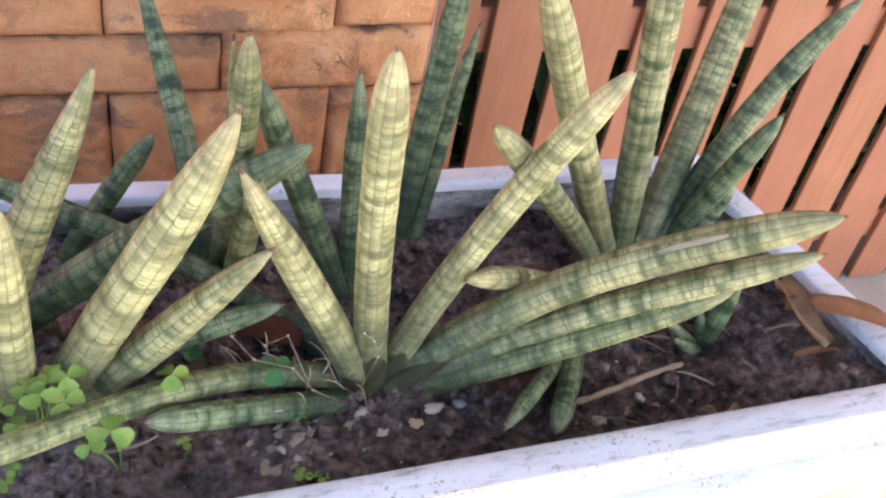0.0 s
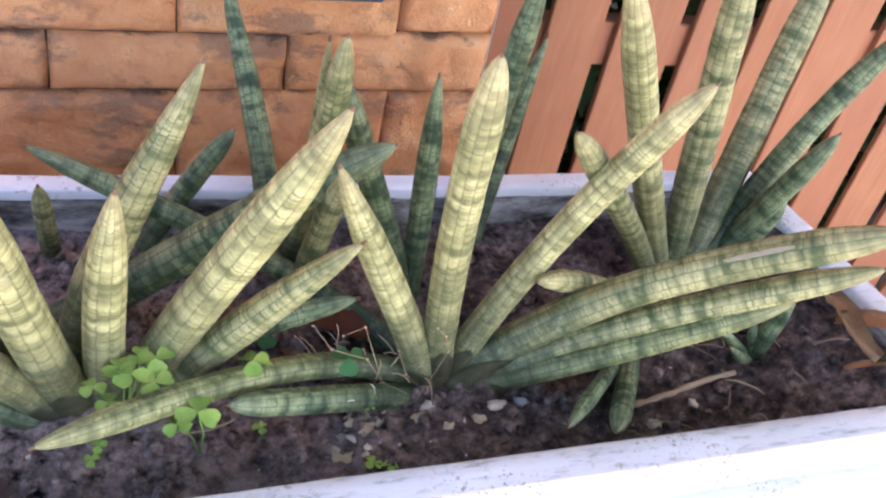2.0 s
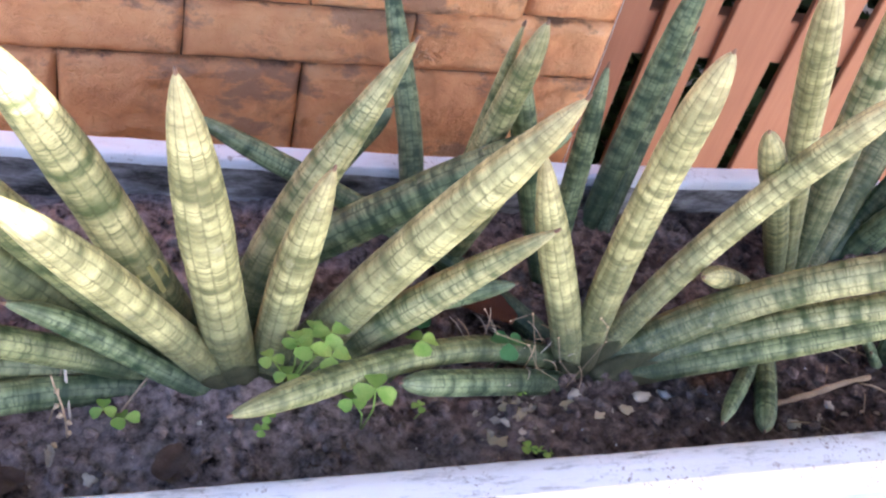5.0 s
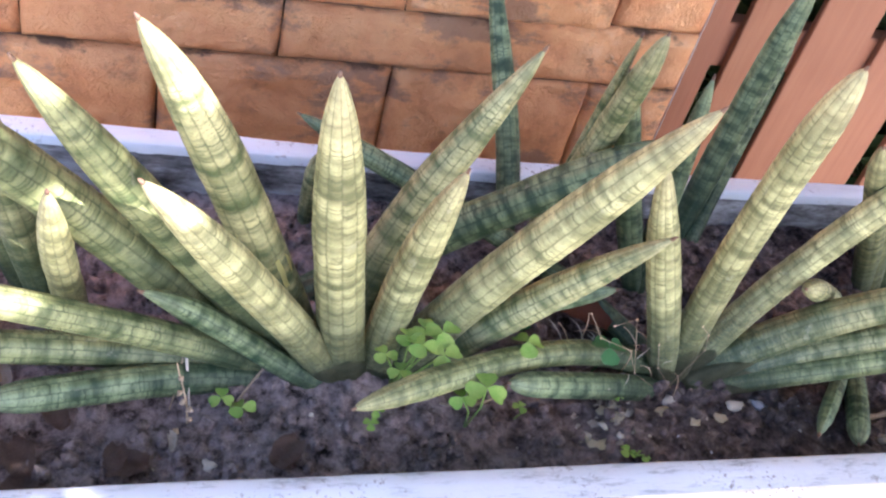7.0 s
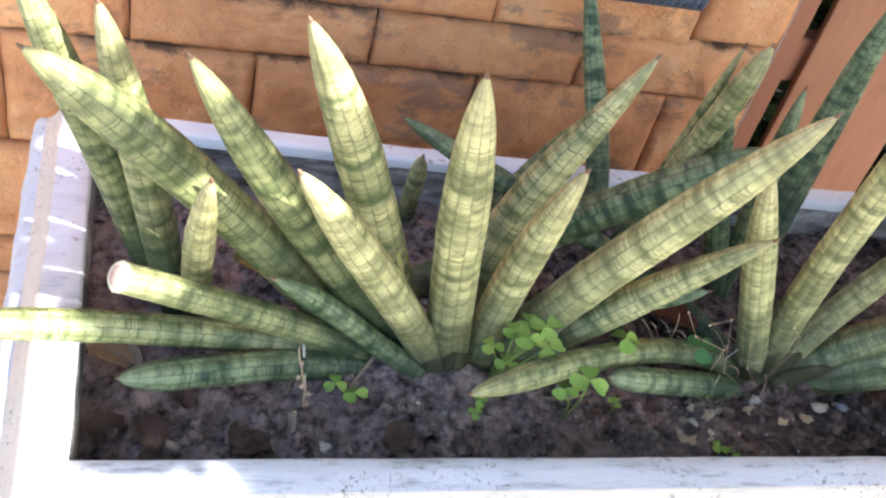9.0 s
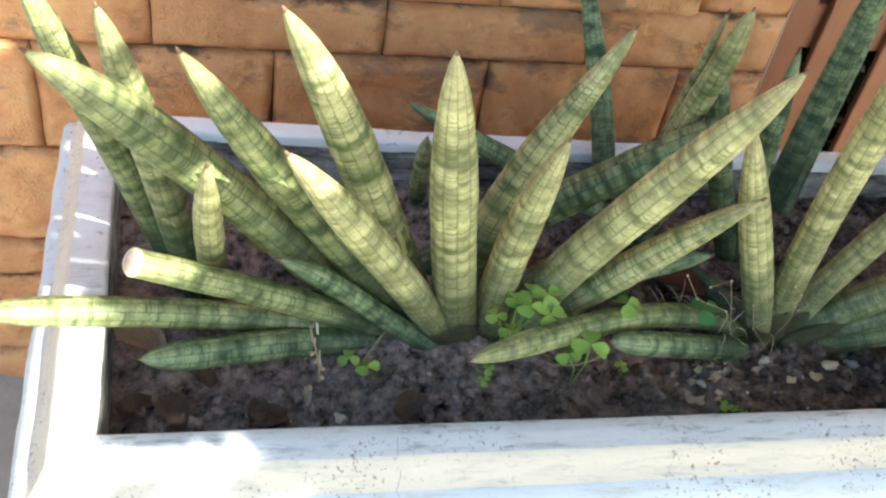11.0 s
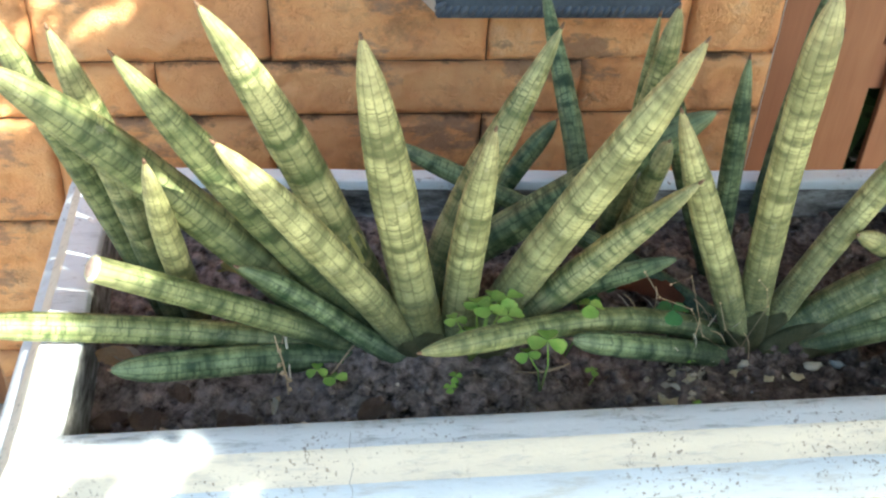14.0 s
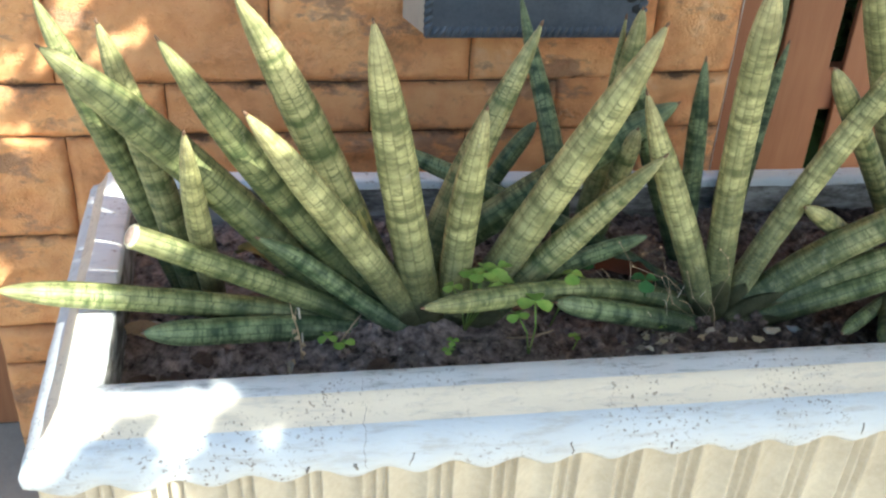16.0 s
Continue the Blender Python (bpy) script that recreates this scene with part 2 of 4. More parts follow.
BONE = plain("pale_chip", (0.62, 0.55, 0.44), (0.45, 0.38, 0.30), 50, 0.8, 0.4)
CHAFF = plain("cream_chaff", (0.78, 0.68, 0.47), (0.62, 0.52, 0.34), 90, 0.8, 0.4)
BLUE = plain("blue_white_chip", (0.55, 0.60, 0.66), (0.45, 0.48, 0.52), 50, 0.7, 0.3)
SHEATH = plain("sheath_olive", (0.075, 0.085, 0.042), (0.165, 0.16, 0.085), 70, 0.6, 0.5)
OLIVE = plain("withered_olive_leaf", (0.22, 0.21, 0.07), (0.30, 0.27, 0.10), 40, 0.6, 0.3)
SCAR = plain("yellow_scar", (0.55, 0.52, 0.20), (0.42, 0.40, 0.17), 60, 0.6, 0.3)
PALESCAR = plain("bleached_scar", (0.70, 0.64, 0.48), (0.58, 0.52, 0.36), 80, 0.7, 0.3)
TAN = plain("tan_dry_leaf", (0.62, 0.45, 0.28), (0.44, 0.30, 0.18), 45, 0.75, 0.4)
HUMUS = plain("dark_brown_leaf", (0.13, 0.085, 0.065), (0.24, 0.165, 0.13), 60, 0.85, 0.5)
RUST = plain("red_brown_leaf", (0.20, 0.07, 0.035), (0.13, 0.05, 0.03), 30, 0.7)
DIM = plain("dark_clover", (0.03, 0.11, 0.03), (0.05, 0.15, 0.05), 40, 0.6)
PITH = plain("pinkish_brown_pith", (0.42, 0.27, 0.22), (0.55, 0.42, 0.34), 160, 0.9, 0.6)
TIPB = plain("dry_brown_tip", (0.22, 0.13, 0.08), (0.13, 0.08, 0.06), 120, 0.8)
BOX = plain("dark_blue_grey_metal", (0.040, 0.050, 0.068), (0.085, 0.10, 0.125), 22, 0.42, 0.25, 0.001, 0.5)
BOXSIDE = plain("pale_grey_metal", (0.50, 0.45, 0.38), (0.38, 0.34, 0.30), 12, 0.45, 0.2, 0.001, 0.5)
LABEL = plain("white_label", (0.74, 0.75, 0.76), (0.62, 0.64, 0.66), 25, 0.5, 0.1, 0.0005)
INK = plain("black_ink", (0.02, 0.02, 0.022), (0.03, 0.03, 0.03), 20, 0.6)
RENDER = plain("plain_render", (0.55, 0.52, 0.47), (0.48, 0.45, 0.41), 4, 0.9)
HEDGE = plain("hedge_leaf", (0.03, 0.075, 0.02), (0.06, 0.12, 0.03), 20, 0.6, 0.2, vary=0.6)
BARK = plain("bark", (0.12, 0.085, 0.06), (0.2, 0.15, 0.11), 20, 0.9)


# ---- mesh helpers ----
def mesh_ob(name, bm, material, smooth=True):
    me = bpy.data.meshes.new(name)
    bmesh.ops.recalc_face_normals(bm, faces=bm.faces)
    bm.to_mesh(me)
    bm.free()
    me.materials.append(material)
    if smooth:
        me.shade_smooth()
    return new(name, me)


def part(name, bm, material, parent, label="", smooth=True):
    ob = mesh_ob(name, bm, material, smooth)
    ob.parent = parent
    if parent:
        ob.matrix_parent_inverse = parent.matrix_world.inverted() if parent.type == "EMPTY" else Matrix()
    return tagged(ob, label)


def thing(name, at, label, category, group="", kind=""):
    ob = new(name)
    ob.location = at
    ob.empty_display_size = 0.02
    ob.matrix_world = Matrix.Translation(at)
    return tagged(ob, label, category, group, kind)


def box(bm, lo, hi, bevel=0.0):
    lo, hi = Vector(lo), Vector(hi)
    got = bmesh.ops.create_cube(bm, size=1, matrix=Matrix.Translation((lo + hi) / 2) @ Matrix.Diagonal((*(hi - lo), 1)))
    if bevel:
        edges = list({e for v in got["verts"] for e in v.link_edges})
        bmesh.ops.bevel(bm, geom=edges, offset=bevel, segments=2, affect="EDGES")
    return bm


def tube(bm, points, radii, sides=8):
    """A closed tube through points."""
    rings, up = [], Vector((0.13, 0.31, 0.94))
    for i, p in enumerate(points):
        d = (Vector(points[min(i + 1, len(points) - 1)]) - Vector(points[max(i - 1, 0)])).normalized()
        a = d.cross(up).normalized()
        b = d.cross(a)
        rings.append([bm.verts.new(Vector(p) + radii[i] * (math.cos(2 * math.pi * k / sides) * a + math.sin(2 * math.pi * k / sides) * b)) for k in range(sides)])
    for r, s in zip(rings, rings[1:]):
        for k in range(sides):
            bm.faces.new((r[k], r[(k + 1) % sides], s[(k + 1) % sides], s[k]))
    bm.faces.new(rings[0][::-1])
    bm.faces.new(rings[-1])
    return bm


def bezier(p, u):
    a, b, c, d = (Vector(q) for q in p)
    v = 1 - u
    return a * v**3 + b * 3 * u * v * v + c * 3 * u * u * v + d * u**3


# ---- the large structure ----
RIM, LONG, DEEP = 0.68, 1.12, 0.359      # rim height, inner length, inner depth of the planter
WALL_Y, FENCE_Y = 0.645, 0.765

bm = bmesh.new()
for i in range(61):
    for j in range(61):
        x, y = ((i - 30) / 30), ((j - 30) / 30)
        bm.verts.new((40 * x * abs(x) + 0.6, 40 * y * abs(y), 0.004 * noise.noise((x * 60, y * 60, 0))))
bm.verts.ensure_lookup_table()
for i in range(60):
    for j in range(60):
        k = i * 61 + j
        bm.faces.new((bm.verts[k], bm.verts[k + 61], bm.verts[k + 62], bm.verts[k + 1]))
tagged(mesh_ob("ground", bm, PAVE), "rough grey concrete pavement below the fence", "ground", kind="structure")

# stone-clad gate pillar: mortar core, then every stone
bm = bmesh.new()
box(bm, (-0.296, WALL_Y + 0.008, -0.05), (0.838, WALL_Y + 0.36, 1.9))
wall = tagged(mesh_ob("wall_pillar", bm, MORTAR, False), "brown sandstone block cladding on a gate pillar", "wall", kind="structure")


# fence of upright boards on rails, right of the pillar and a strip left of it
def slat(parent, x0, x1, y=FENCE_Y, bottom=0.004, top=1.75):
    bm = bmesh.new()
    box(bm, (x0, y, bottom), (x1, y + 0.012, top), 0.0015)
    return part("slat", bm, WOOD, parent, smooth=False)


def rail(parent, x0, x1, z0, z1, y=FENCE_Y + 0.0125):
    bm = bmesh.new()
    box(bm, (x0, y, z0), (x1, y + 0.035, z1), 0.002)
    return part("rail", bm, WOOD, parent, smooth=False)


fence = thing("fence", (1.6, FENCE_Y, 0), "red-brown stained wooden fence of upright boards", "fence", kind="structure")
gaps = [0.98, 1.10, 1.237, 1.36, 1.483, 1.618, 1.738, 1.867, 2.0, 2.13, 2.26, 2.39, 2.52, 2.65]
edge = 0.842
for g in gaps:
    slat(fence, edge, g - 0.015 + random.uniform(-0.002, 0.002))
    edge = g + 0.013
for z in (0.12, 0.598, 1.2):
    rail(fence, 0.842, 2.62, z, z + 0.076)
side = thing("fence", (-0.6, FENCE_Y, 0), "red-brown stained wooden boards beside the pillar", "fence", kind="structure")
for k in range(6):
    slat(side, -0.302 - 0.115 * (k + 1), -0.304 - 0.115 * k)
rail(side, -1.0, -0.302, 0.59, 0.666)

# closing walls behind the fence and behind the camera, and an unseen slab added to shade the planter
for name, lo, hi in (("wall_back", (-6, 1.9, 0), (8, 2.05, 2.59)),):
    bm = bmesh.new()
    box(bm, lo, hi)
    tagged(mesh_ob(name, bm, RENDER, False), "plain rendered wall behind the fence", "wall", kind="structure")
bm = bmesh.new()
roof = [(1.56, 3.0), (1.56, -1.75), (1.62, -1.82), (1.67, -2.05), (6.5, -2.05), (6.5, 3.0)]
low, high = [bm.verts.new((x, y, 2.60)) for x, y in roof], [bm.verts.new((x, y, 2.62)) for x, y in roof]
bm.faces.new(low)
bm.faces.new(high[::-1])
for k in range(6):
    bm.faces.new((low[k], high[k], high[(k + 1) % 6], low[(k + 1) % 6]))
tagged(mesh_ob("shade_slab", bm, RENDER, False), "plain unseen slab added overhead to shade the planter", "roof", kind="structure")


def blade(bm, at, size, rnd, tilt=70):
    """One small folded leaf."""
    m = Matrix.Translation(at) @ Euler((radians(rnd.uniform(-tilt, tilt)), radians(rnd.uniform(-tilt, tilt)), rnd.uniform(0, 6.3))).to_matrix().to_4x4()
    v = [bm.verts.new(m @ Vector(p) * 1.0) for p in ((0, -size, 0), (size * 0.42, 0, size * 0.12), (0, size, 0), (-size * 0.42, 0, size * 0.12))]
    bm.faces.new((v[0], v[1], v[2]))
    bm.faces.new((v[0], v[2], v[3]))


def added_shade_tree():
    """An unseen tree added to shade the pillar; its crown has gaps cut for the sun patches."""
    rnd = random.Random(11)
    tree = thing("tree", (-1.6, -1.2, 0), "unseen leafy tree added to cast dappled shade", "tree")
    bm = bmesh.new()
    tube(bm, [(-1.6, -1.2, 0), (-1.58, -1.18, 0.9), (-1.5, -1.1, 1.7), (-1.2, -0.95, 2.25)], [0.10, 0.08, 0.07, 0.05], 12)
    part("trunk", bm, BARK, tree)
    bm = bmesh.new()
    for a, b in (((-1.2, -0.95, 2.25), (0.95, -0.9, 1.80)), ((-1.2, -0.95, 2.25), (0.8, -0.45, 1.80)), ((-1.3, -1.0, 2.1), (0.5, -0.1, 1.80)), ((-1.4, -1.05, 1.9), (-2.4, -0.6, 2.6))):
        a, b = Vector(a), Vector(b)
        tube(bm, [a, a.lerp(b, 0.5) + Vector((0, 0, 0.08)), b], [0.035, 0.02, 0.006], 8)
    part("limb", bm, BARK, tree)
    bm = bmesh.new()
    # sunny patches: end of the planter and its front moulding
    lit = [(-0.055, 0.085, 0.67, 0.048), (-0.055, 0.03, 0.67, 0.052), (-0.060, -0.01, 0.67, 0.045), (-0.050, -0.035, 0.66, 0.028), (-0.030, -0.040, 0.66, 0.022), (-0.052, -0.062, 0.632, 0.012),
           (-0.005, -0.030, 0.67, 0.016), (0.158, -0.056, 0.655, 0.016), (0.070, -0.045, 0.661, 0.019), (0.072, -0.058, 0.648, 0.013),
           (-0.03, 0.365, 0.68, 0.012)]
    # leaf tips and streaks along leaves: from, to, radius
    runs = (((0.015, -0.028, 0.679), (0.105, -0.030, 0.678), 0.011), ((0.145, 0.062, 1.003), (0.168, 0.085, 0.954), 0.021), ((0.140, 0.042, 0.910), (0.162, 0.058, 0.873), 0.0115), ((0.083, 0.085, 0.957), (0.097, 0.095, 0.938), 0.006),
            ((0.087, 0.056, 0.890), (0.088, 0.073, 0.857), 0.008), ((0.030, 0.079, 0.785), (0.057, 0.091, 0.765), 0.014), ((-0.006, 0.094, 0.948), (0.018, 0.111, 0.920), 0.015),
            ((0.022, 0.114, 0.912), (0.042, 0.128, 0.889), 0.006), ((-0.045, 0.168, 0.965), (-0.040, 0.175, 0.930), 0.016), ((0.012, 0.143, 0.957), (0.018, 0.150, 0.930), 0.013),
            ((-0.090, 0.078, 0.732), (-0.030, 0.102, 0.715), 0.020),
            ((-0.065, 0.64, 0.895), (-0.080, 0.64, 0.855), 0.018), ((-0.10, 0.64, 0.84), (-0.13, 0.64, 0.79), 0.015), ((-0.030, 0.64, 0.782), (-0.085, 0.64, 0.757), 0.012),
            ((-0.215, 0.64, 0.735), (-0.235, 0.64, 0.69), 0.014), ((-0.15, 0.64, 0.765), (-0.16, 0.64, 0.745), 0.007), ((-0.24, 0.64, 0.655), (-0.20, 0.64, 0.62), 0.009))
    for a, b, r in runs:
        a, b = Vector(a), Vector(b)
        lit += [(*a.lerp(b, k / 4), r) for k in range(5)]
    CROWN = 1.75
    gaps = [(x + (CROWN - z) * SUN.x / SUN.z, y + (CROWN - z) * SUN.y / SUN.z, r) for x, y, z, r in lit]
    for k in range(34000):
        coarse = k < 10000
        x, y, size = rnd.uniform(0.15, 1.25), rnd.uniform(-1.25, 0.12), rnd.uniform(0.026, 0.045) if coarse else rnd.uniform(0.012, 0.020)
        if any(abs(x - gx) < 0.1 and math.hypot(x - gx, y - gy) < r + (0.9 if coarse else 0.4) * size for gx, gy, r in gaps):
            continue
        if min(x - 0.15, 1.25 - x, y + 1.25, 0.12 - y) < 0.05 + 0.10 * noise.noise((x * 7, y * 7, 4)):
            continue
        up = rnd.uniform(0.0, 0.32) * (0.6 + 0.8 * abs(noise.noise((x * 4, y * 4, 9)))) if coarse else rnd.uniform(-0.01, 0.02)
        blade(bm, (x + up * SUN.x / SUN.z, y + up * SUN.y / SUN.z, CROWN + up), size, rnd, 25)
    part("crown", bm, HEDGE, tree)


added_shade_tree()

# greenery behind the fence
bm = bmesh.new()
hr = random.Random(3)
for _ in range(9000):
    blade(bm, (hr.uniform(0.7, 2.9), hr.uniform(1.0, 1.5), hr.uniform(0.0, 1.5)), hr.uniform(0.03, 0.07), hr, 80)
tagged(mesh_ob("hedge", bm, HEDGE, False), "dark green shrubbery seen through the fence gaps", "shrub", kind="stuff")

# ---- the planter ----
def warp(x, y):
    """The planter is cast slightly out of square: both ends lean, the rear side bows out towards the sunny end."""
    back = 0.356 + 0.036 * max(0.0, 1 - max(x, 0.0) / 0.8) ** 1.2
    f = x / LONG
    nx = x - 0.020 * y / DEEP * (1 - f) - 0.14 * (y - 0.14) * f
    return nx, y + min(max(y / DEEP, 0.0), 1.0) * (back - DEEP)


def rect(off, u):
    """A point on the planter's outline, off metres out from the inner edge, u from 0 to 4 round the sides."""
    far = 0.82 * off
    c = ((-off, -off), (LONG + off, -off), (LONG + off, DEEP + far), (-off, DEEP + far))
    i = int(u) % 4
    f = u - int(u)
    p = Vector(c[i]).lerp(Vector(c[(i + 1) % 4]), f)
    return Vector(warp(p.x, p.y))


def sweep(bm, profile, steps=(300, 100, 300, 100), wave=None):
    us = [i + k / n for i, n in enumerate(steps) for k in range(n)]
    runs = [LONG * min(u, 1) + DEEP * min(max(u - 1, 0), 1) + LONG * min(max(u - 2, 0), 1) + DEEP * min(max(u - 3, 0), 1) for u in us]
    rows = []
    for j, (o, z) in enumerate(profile):
        row = []
        for u, s in zip(us, runs):
            oo, zz = wave(j, o, z, s, u) if wave else (o, z)
            p = rect(oo, u)
            row.append(bm.verts.new((p.x, p.y, RIM + zz)))
        rows.append(row)
    n = len(us)
    for r, q in zip(rows, rows[1:]):
        for k in range(n):
            bm.faces.new((r[k], r[(k + 1) % n], q[(k + 1) % n], q[k]))
    return bm


planter = thing("planter", (LONG / 2, DEEP / 2, 0), "long white painted concrete planter with fluted cream sides", "planter")
FLUTE = 0.0535


def rim_wave(j, o, z, s, u):
    wob = 0.0012 * noise.noise((s * 9, o * 60, 0)) + 0.0006 * noise.noise((s * 40, o * 90, 3))
    dip = min(1.0, max(0.0, (-0.036 - z) / 0.02))
    z += dip * (0.0052 * math.cos(2 * math.pi * s / FLUTE) + 0.002 * noise.noise((s * 14, 5, 0)))
    return o + wob, z + wob * 0.6


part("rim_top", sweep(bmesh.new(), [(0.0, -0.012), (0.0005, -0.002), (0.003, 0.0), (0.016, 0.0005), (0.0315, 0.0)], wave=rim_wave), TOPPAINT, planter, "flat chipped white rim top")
part("fascia", sweep(bmesh.new(), [(0.0315, 0.0), (0.034, -0.002), (0.0385, -0.010), (0.0435, -0.018), (0.0485, -0.023)], wave=rim_wave), WARMLIT, planter, "worn white sloping band toned cream for warm bounce light, specked with dirt")
part("moulding", sweep(bmesh.new(), [(0.0485, -0.023), (0.056, -0.0275), (0.0615, -0.036), (0.0645, -0.046), (0.065, -0.054), (0.0635, -0.064), (0.059, -0.070), (0.050, -0.069)], wave=rim_wave),
     PAINT, planter, "white scalloped lower moulding")
OUTER = ((0.0, -0.001), (0.016, 0.0005), (0.0315, 0.0), (0.0385, -0.010), (0.0485, -0.023), (0.056, -0.0275), (0.0615, -0.036), (0.0645, -0.046), (0.065, -0.054), (0.0638, -0.063))


def crack(x, first, last, r):
    """A hairline crack that runs down the front moulding."""
    bm = bmesh.new()
    pts = []
    for k in range(first, last):
        (o0, z0), (o1, z1) = OUTER[k], OUTER[k + 1]
        for q in range(4):
            f = q / 4
            s = (k + f) * 0.5
            pts.append((x + 0.0035 * noise.noise((s * 2.1, x * 50, 0)) + 0.0015 * noise.noise((s * 9, x * 50, 1)), -(o0 + (o1 - o0) * f) - 0.0002, RIM + z0 + (z1 - z0) * f))
    tube(bm, pts, [r * (0.6 + 0.6 * abs(noise.noise((k * 0.6, x * 40, 2)))) for k in range(len(pts))], 5)
    return part("crack", bm, CRACK, planter)


crack(0.226, 0, 9, 0.00035)
crack(0.267, 7, 9, 0.0009)
crack(0.218, 8, 9, 0.0022)
crack(0.175, 8, 9, 0.0016)
crack(0.413, 7, 9, 0.0009)
crack(0.51, 8, 9, 0.0012)
crack(0.70, 7, 9, 0.0009)
crack(0.86, 6, 9, 0.0008)
part("lining", sweep(bmesh.new(), [(0.0, -0.011), (-0.002, -0.04), (0.001, -0.11)]), INNER, planter, "weathered grey inner concrete face")


def flute_wave(j, o, z, s, u):
    f = (s / FLUTE) % 1.0
    d = -0.0095 * math.sin(math.pi * min(f / 0.62, 1.0)) if f < 0.62 else -0.0075 * abs(math.sin(math.pi * (f - 0.62) / 0.38 * 2.0))
    return o + d, z


body = [(0.055, -0.064), (0.054, -0.12), (0.050, -0.25), (0.046, -0.42), (0.044, -0.60)]
part("body", sweep(bmesh.new(), body, (900, 300, 900, 300), flute_wave), CREAM, planter, "cream painted fluted sides")
bm = bmesh.new()
sweep(bm, [(0.048, -0.595), (0.066, -0.605), (0.068, -0.676), (0.05, -0.68)], (40, 20, 40, 20))
part("base", bm, CREAM, planter)

# soil bed
GX, GY = 330, 110
bm = bmesh.new()


def soil_z(x, y):
    h = 0.623 + 0.010 * noise.noise((x * 9, y * 9, 0.3)) + 0.008 * noise.noise((x * 28, y * 28, 1)) + 0.007 * abs(noise.noise((x * 62, y * 62, 2))) + 0.003 * noise.noise((x * 150, y * 150, 4))
    h += 0.018 * math.exp(-((x - 0.32) ** 2 + (y - 0.16) ** 2) / 0.008) + 0.003 * math.exp(-((x - 0.63) ** 2 + (y - 0.14) ** 2) / 0.006)
    h += 0.012 * math.exp(-((y - 0.30) ** 2) / 0.004)
    h += 0.034 * min(1.0, max(0.0, (x - 0.98) / 0.13)) ** 1.5
    return h - 0.02 * max(0, 0.15 - x) / 0.15


grid = [[bm.verts.new((*warp(LONG * i / (GX - 1), DEEP * j / (GY - 1)), soil_z(*warp(LONG * i / (GX - 1), DEEP * j / (GY - 1))))) for j in range(GY)] for i in range(GX)]
for i in range(GX - 1):
    for j in range(GY - 1):
        bm.faces.new((grid[i][j], grid[i + 1][j], grid[i + 1][j + 1], grid[i][j + 1]))
tagged(mesh_ob("soil", bm, SOIL), "dark crumbly garden soil filling the planter", "soil", kind="stuff")


# ---- the plants ----
def shell(ob, ctrl, r, u0, u1, half, middle, name, material, label, pointed=True):
    """A thin curved scale that hugs a leaf from u0 to u1 of its length, half radians to either side of middle."""
    bm = bmesh.new()
    rows = []
    for i in range(11):
        w = i / 10
        u = u0 + (u1 - u0) * w
        c = bezier(ctrl, u)
        d = (bezier(ctrl, min(u + 0.01, 1)) - bezier(ctrl, max(u - 0.01, 0))).normalized()
        a = d.cross(Vector((0.21, 0.87, 0.13))).normalized()
        b = d.cross(a)
        wide = half * ((1 - w ** 2.2) ** 0.8 if pointed else 0.35 + 0.65 * math.sin(math.pi * w) ** 0.6)
        row = []
        for j in range(9):
            th = middle + (wide + 0.02) * (j / 4 - 1)
            rr = r * (1 + 0.02 * noise.noise((w * 5, j * 0.7, r * 900)))
            row.append(bm.verts.new(c + rr * (math.cos(th) * a + math.sin(th) * b)))
        rows.append(row)
    for p, q in zip(rows, rows[1:]):
        for j in range(8):
            bm.faces.new((p[j], p[j + 1], q[j + 1], q[j]))
    bmesh.ops.solidify(bm, geom=bm.faces[:], thickness=0.0008)
    return part(name, bm, material, ob, label)


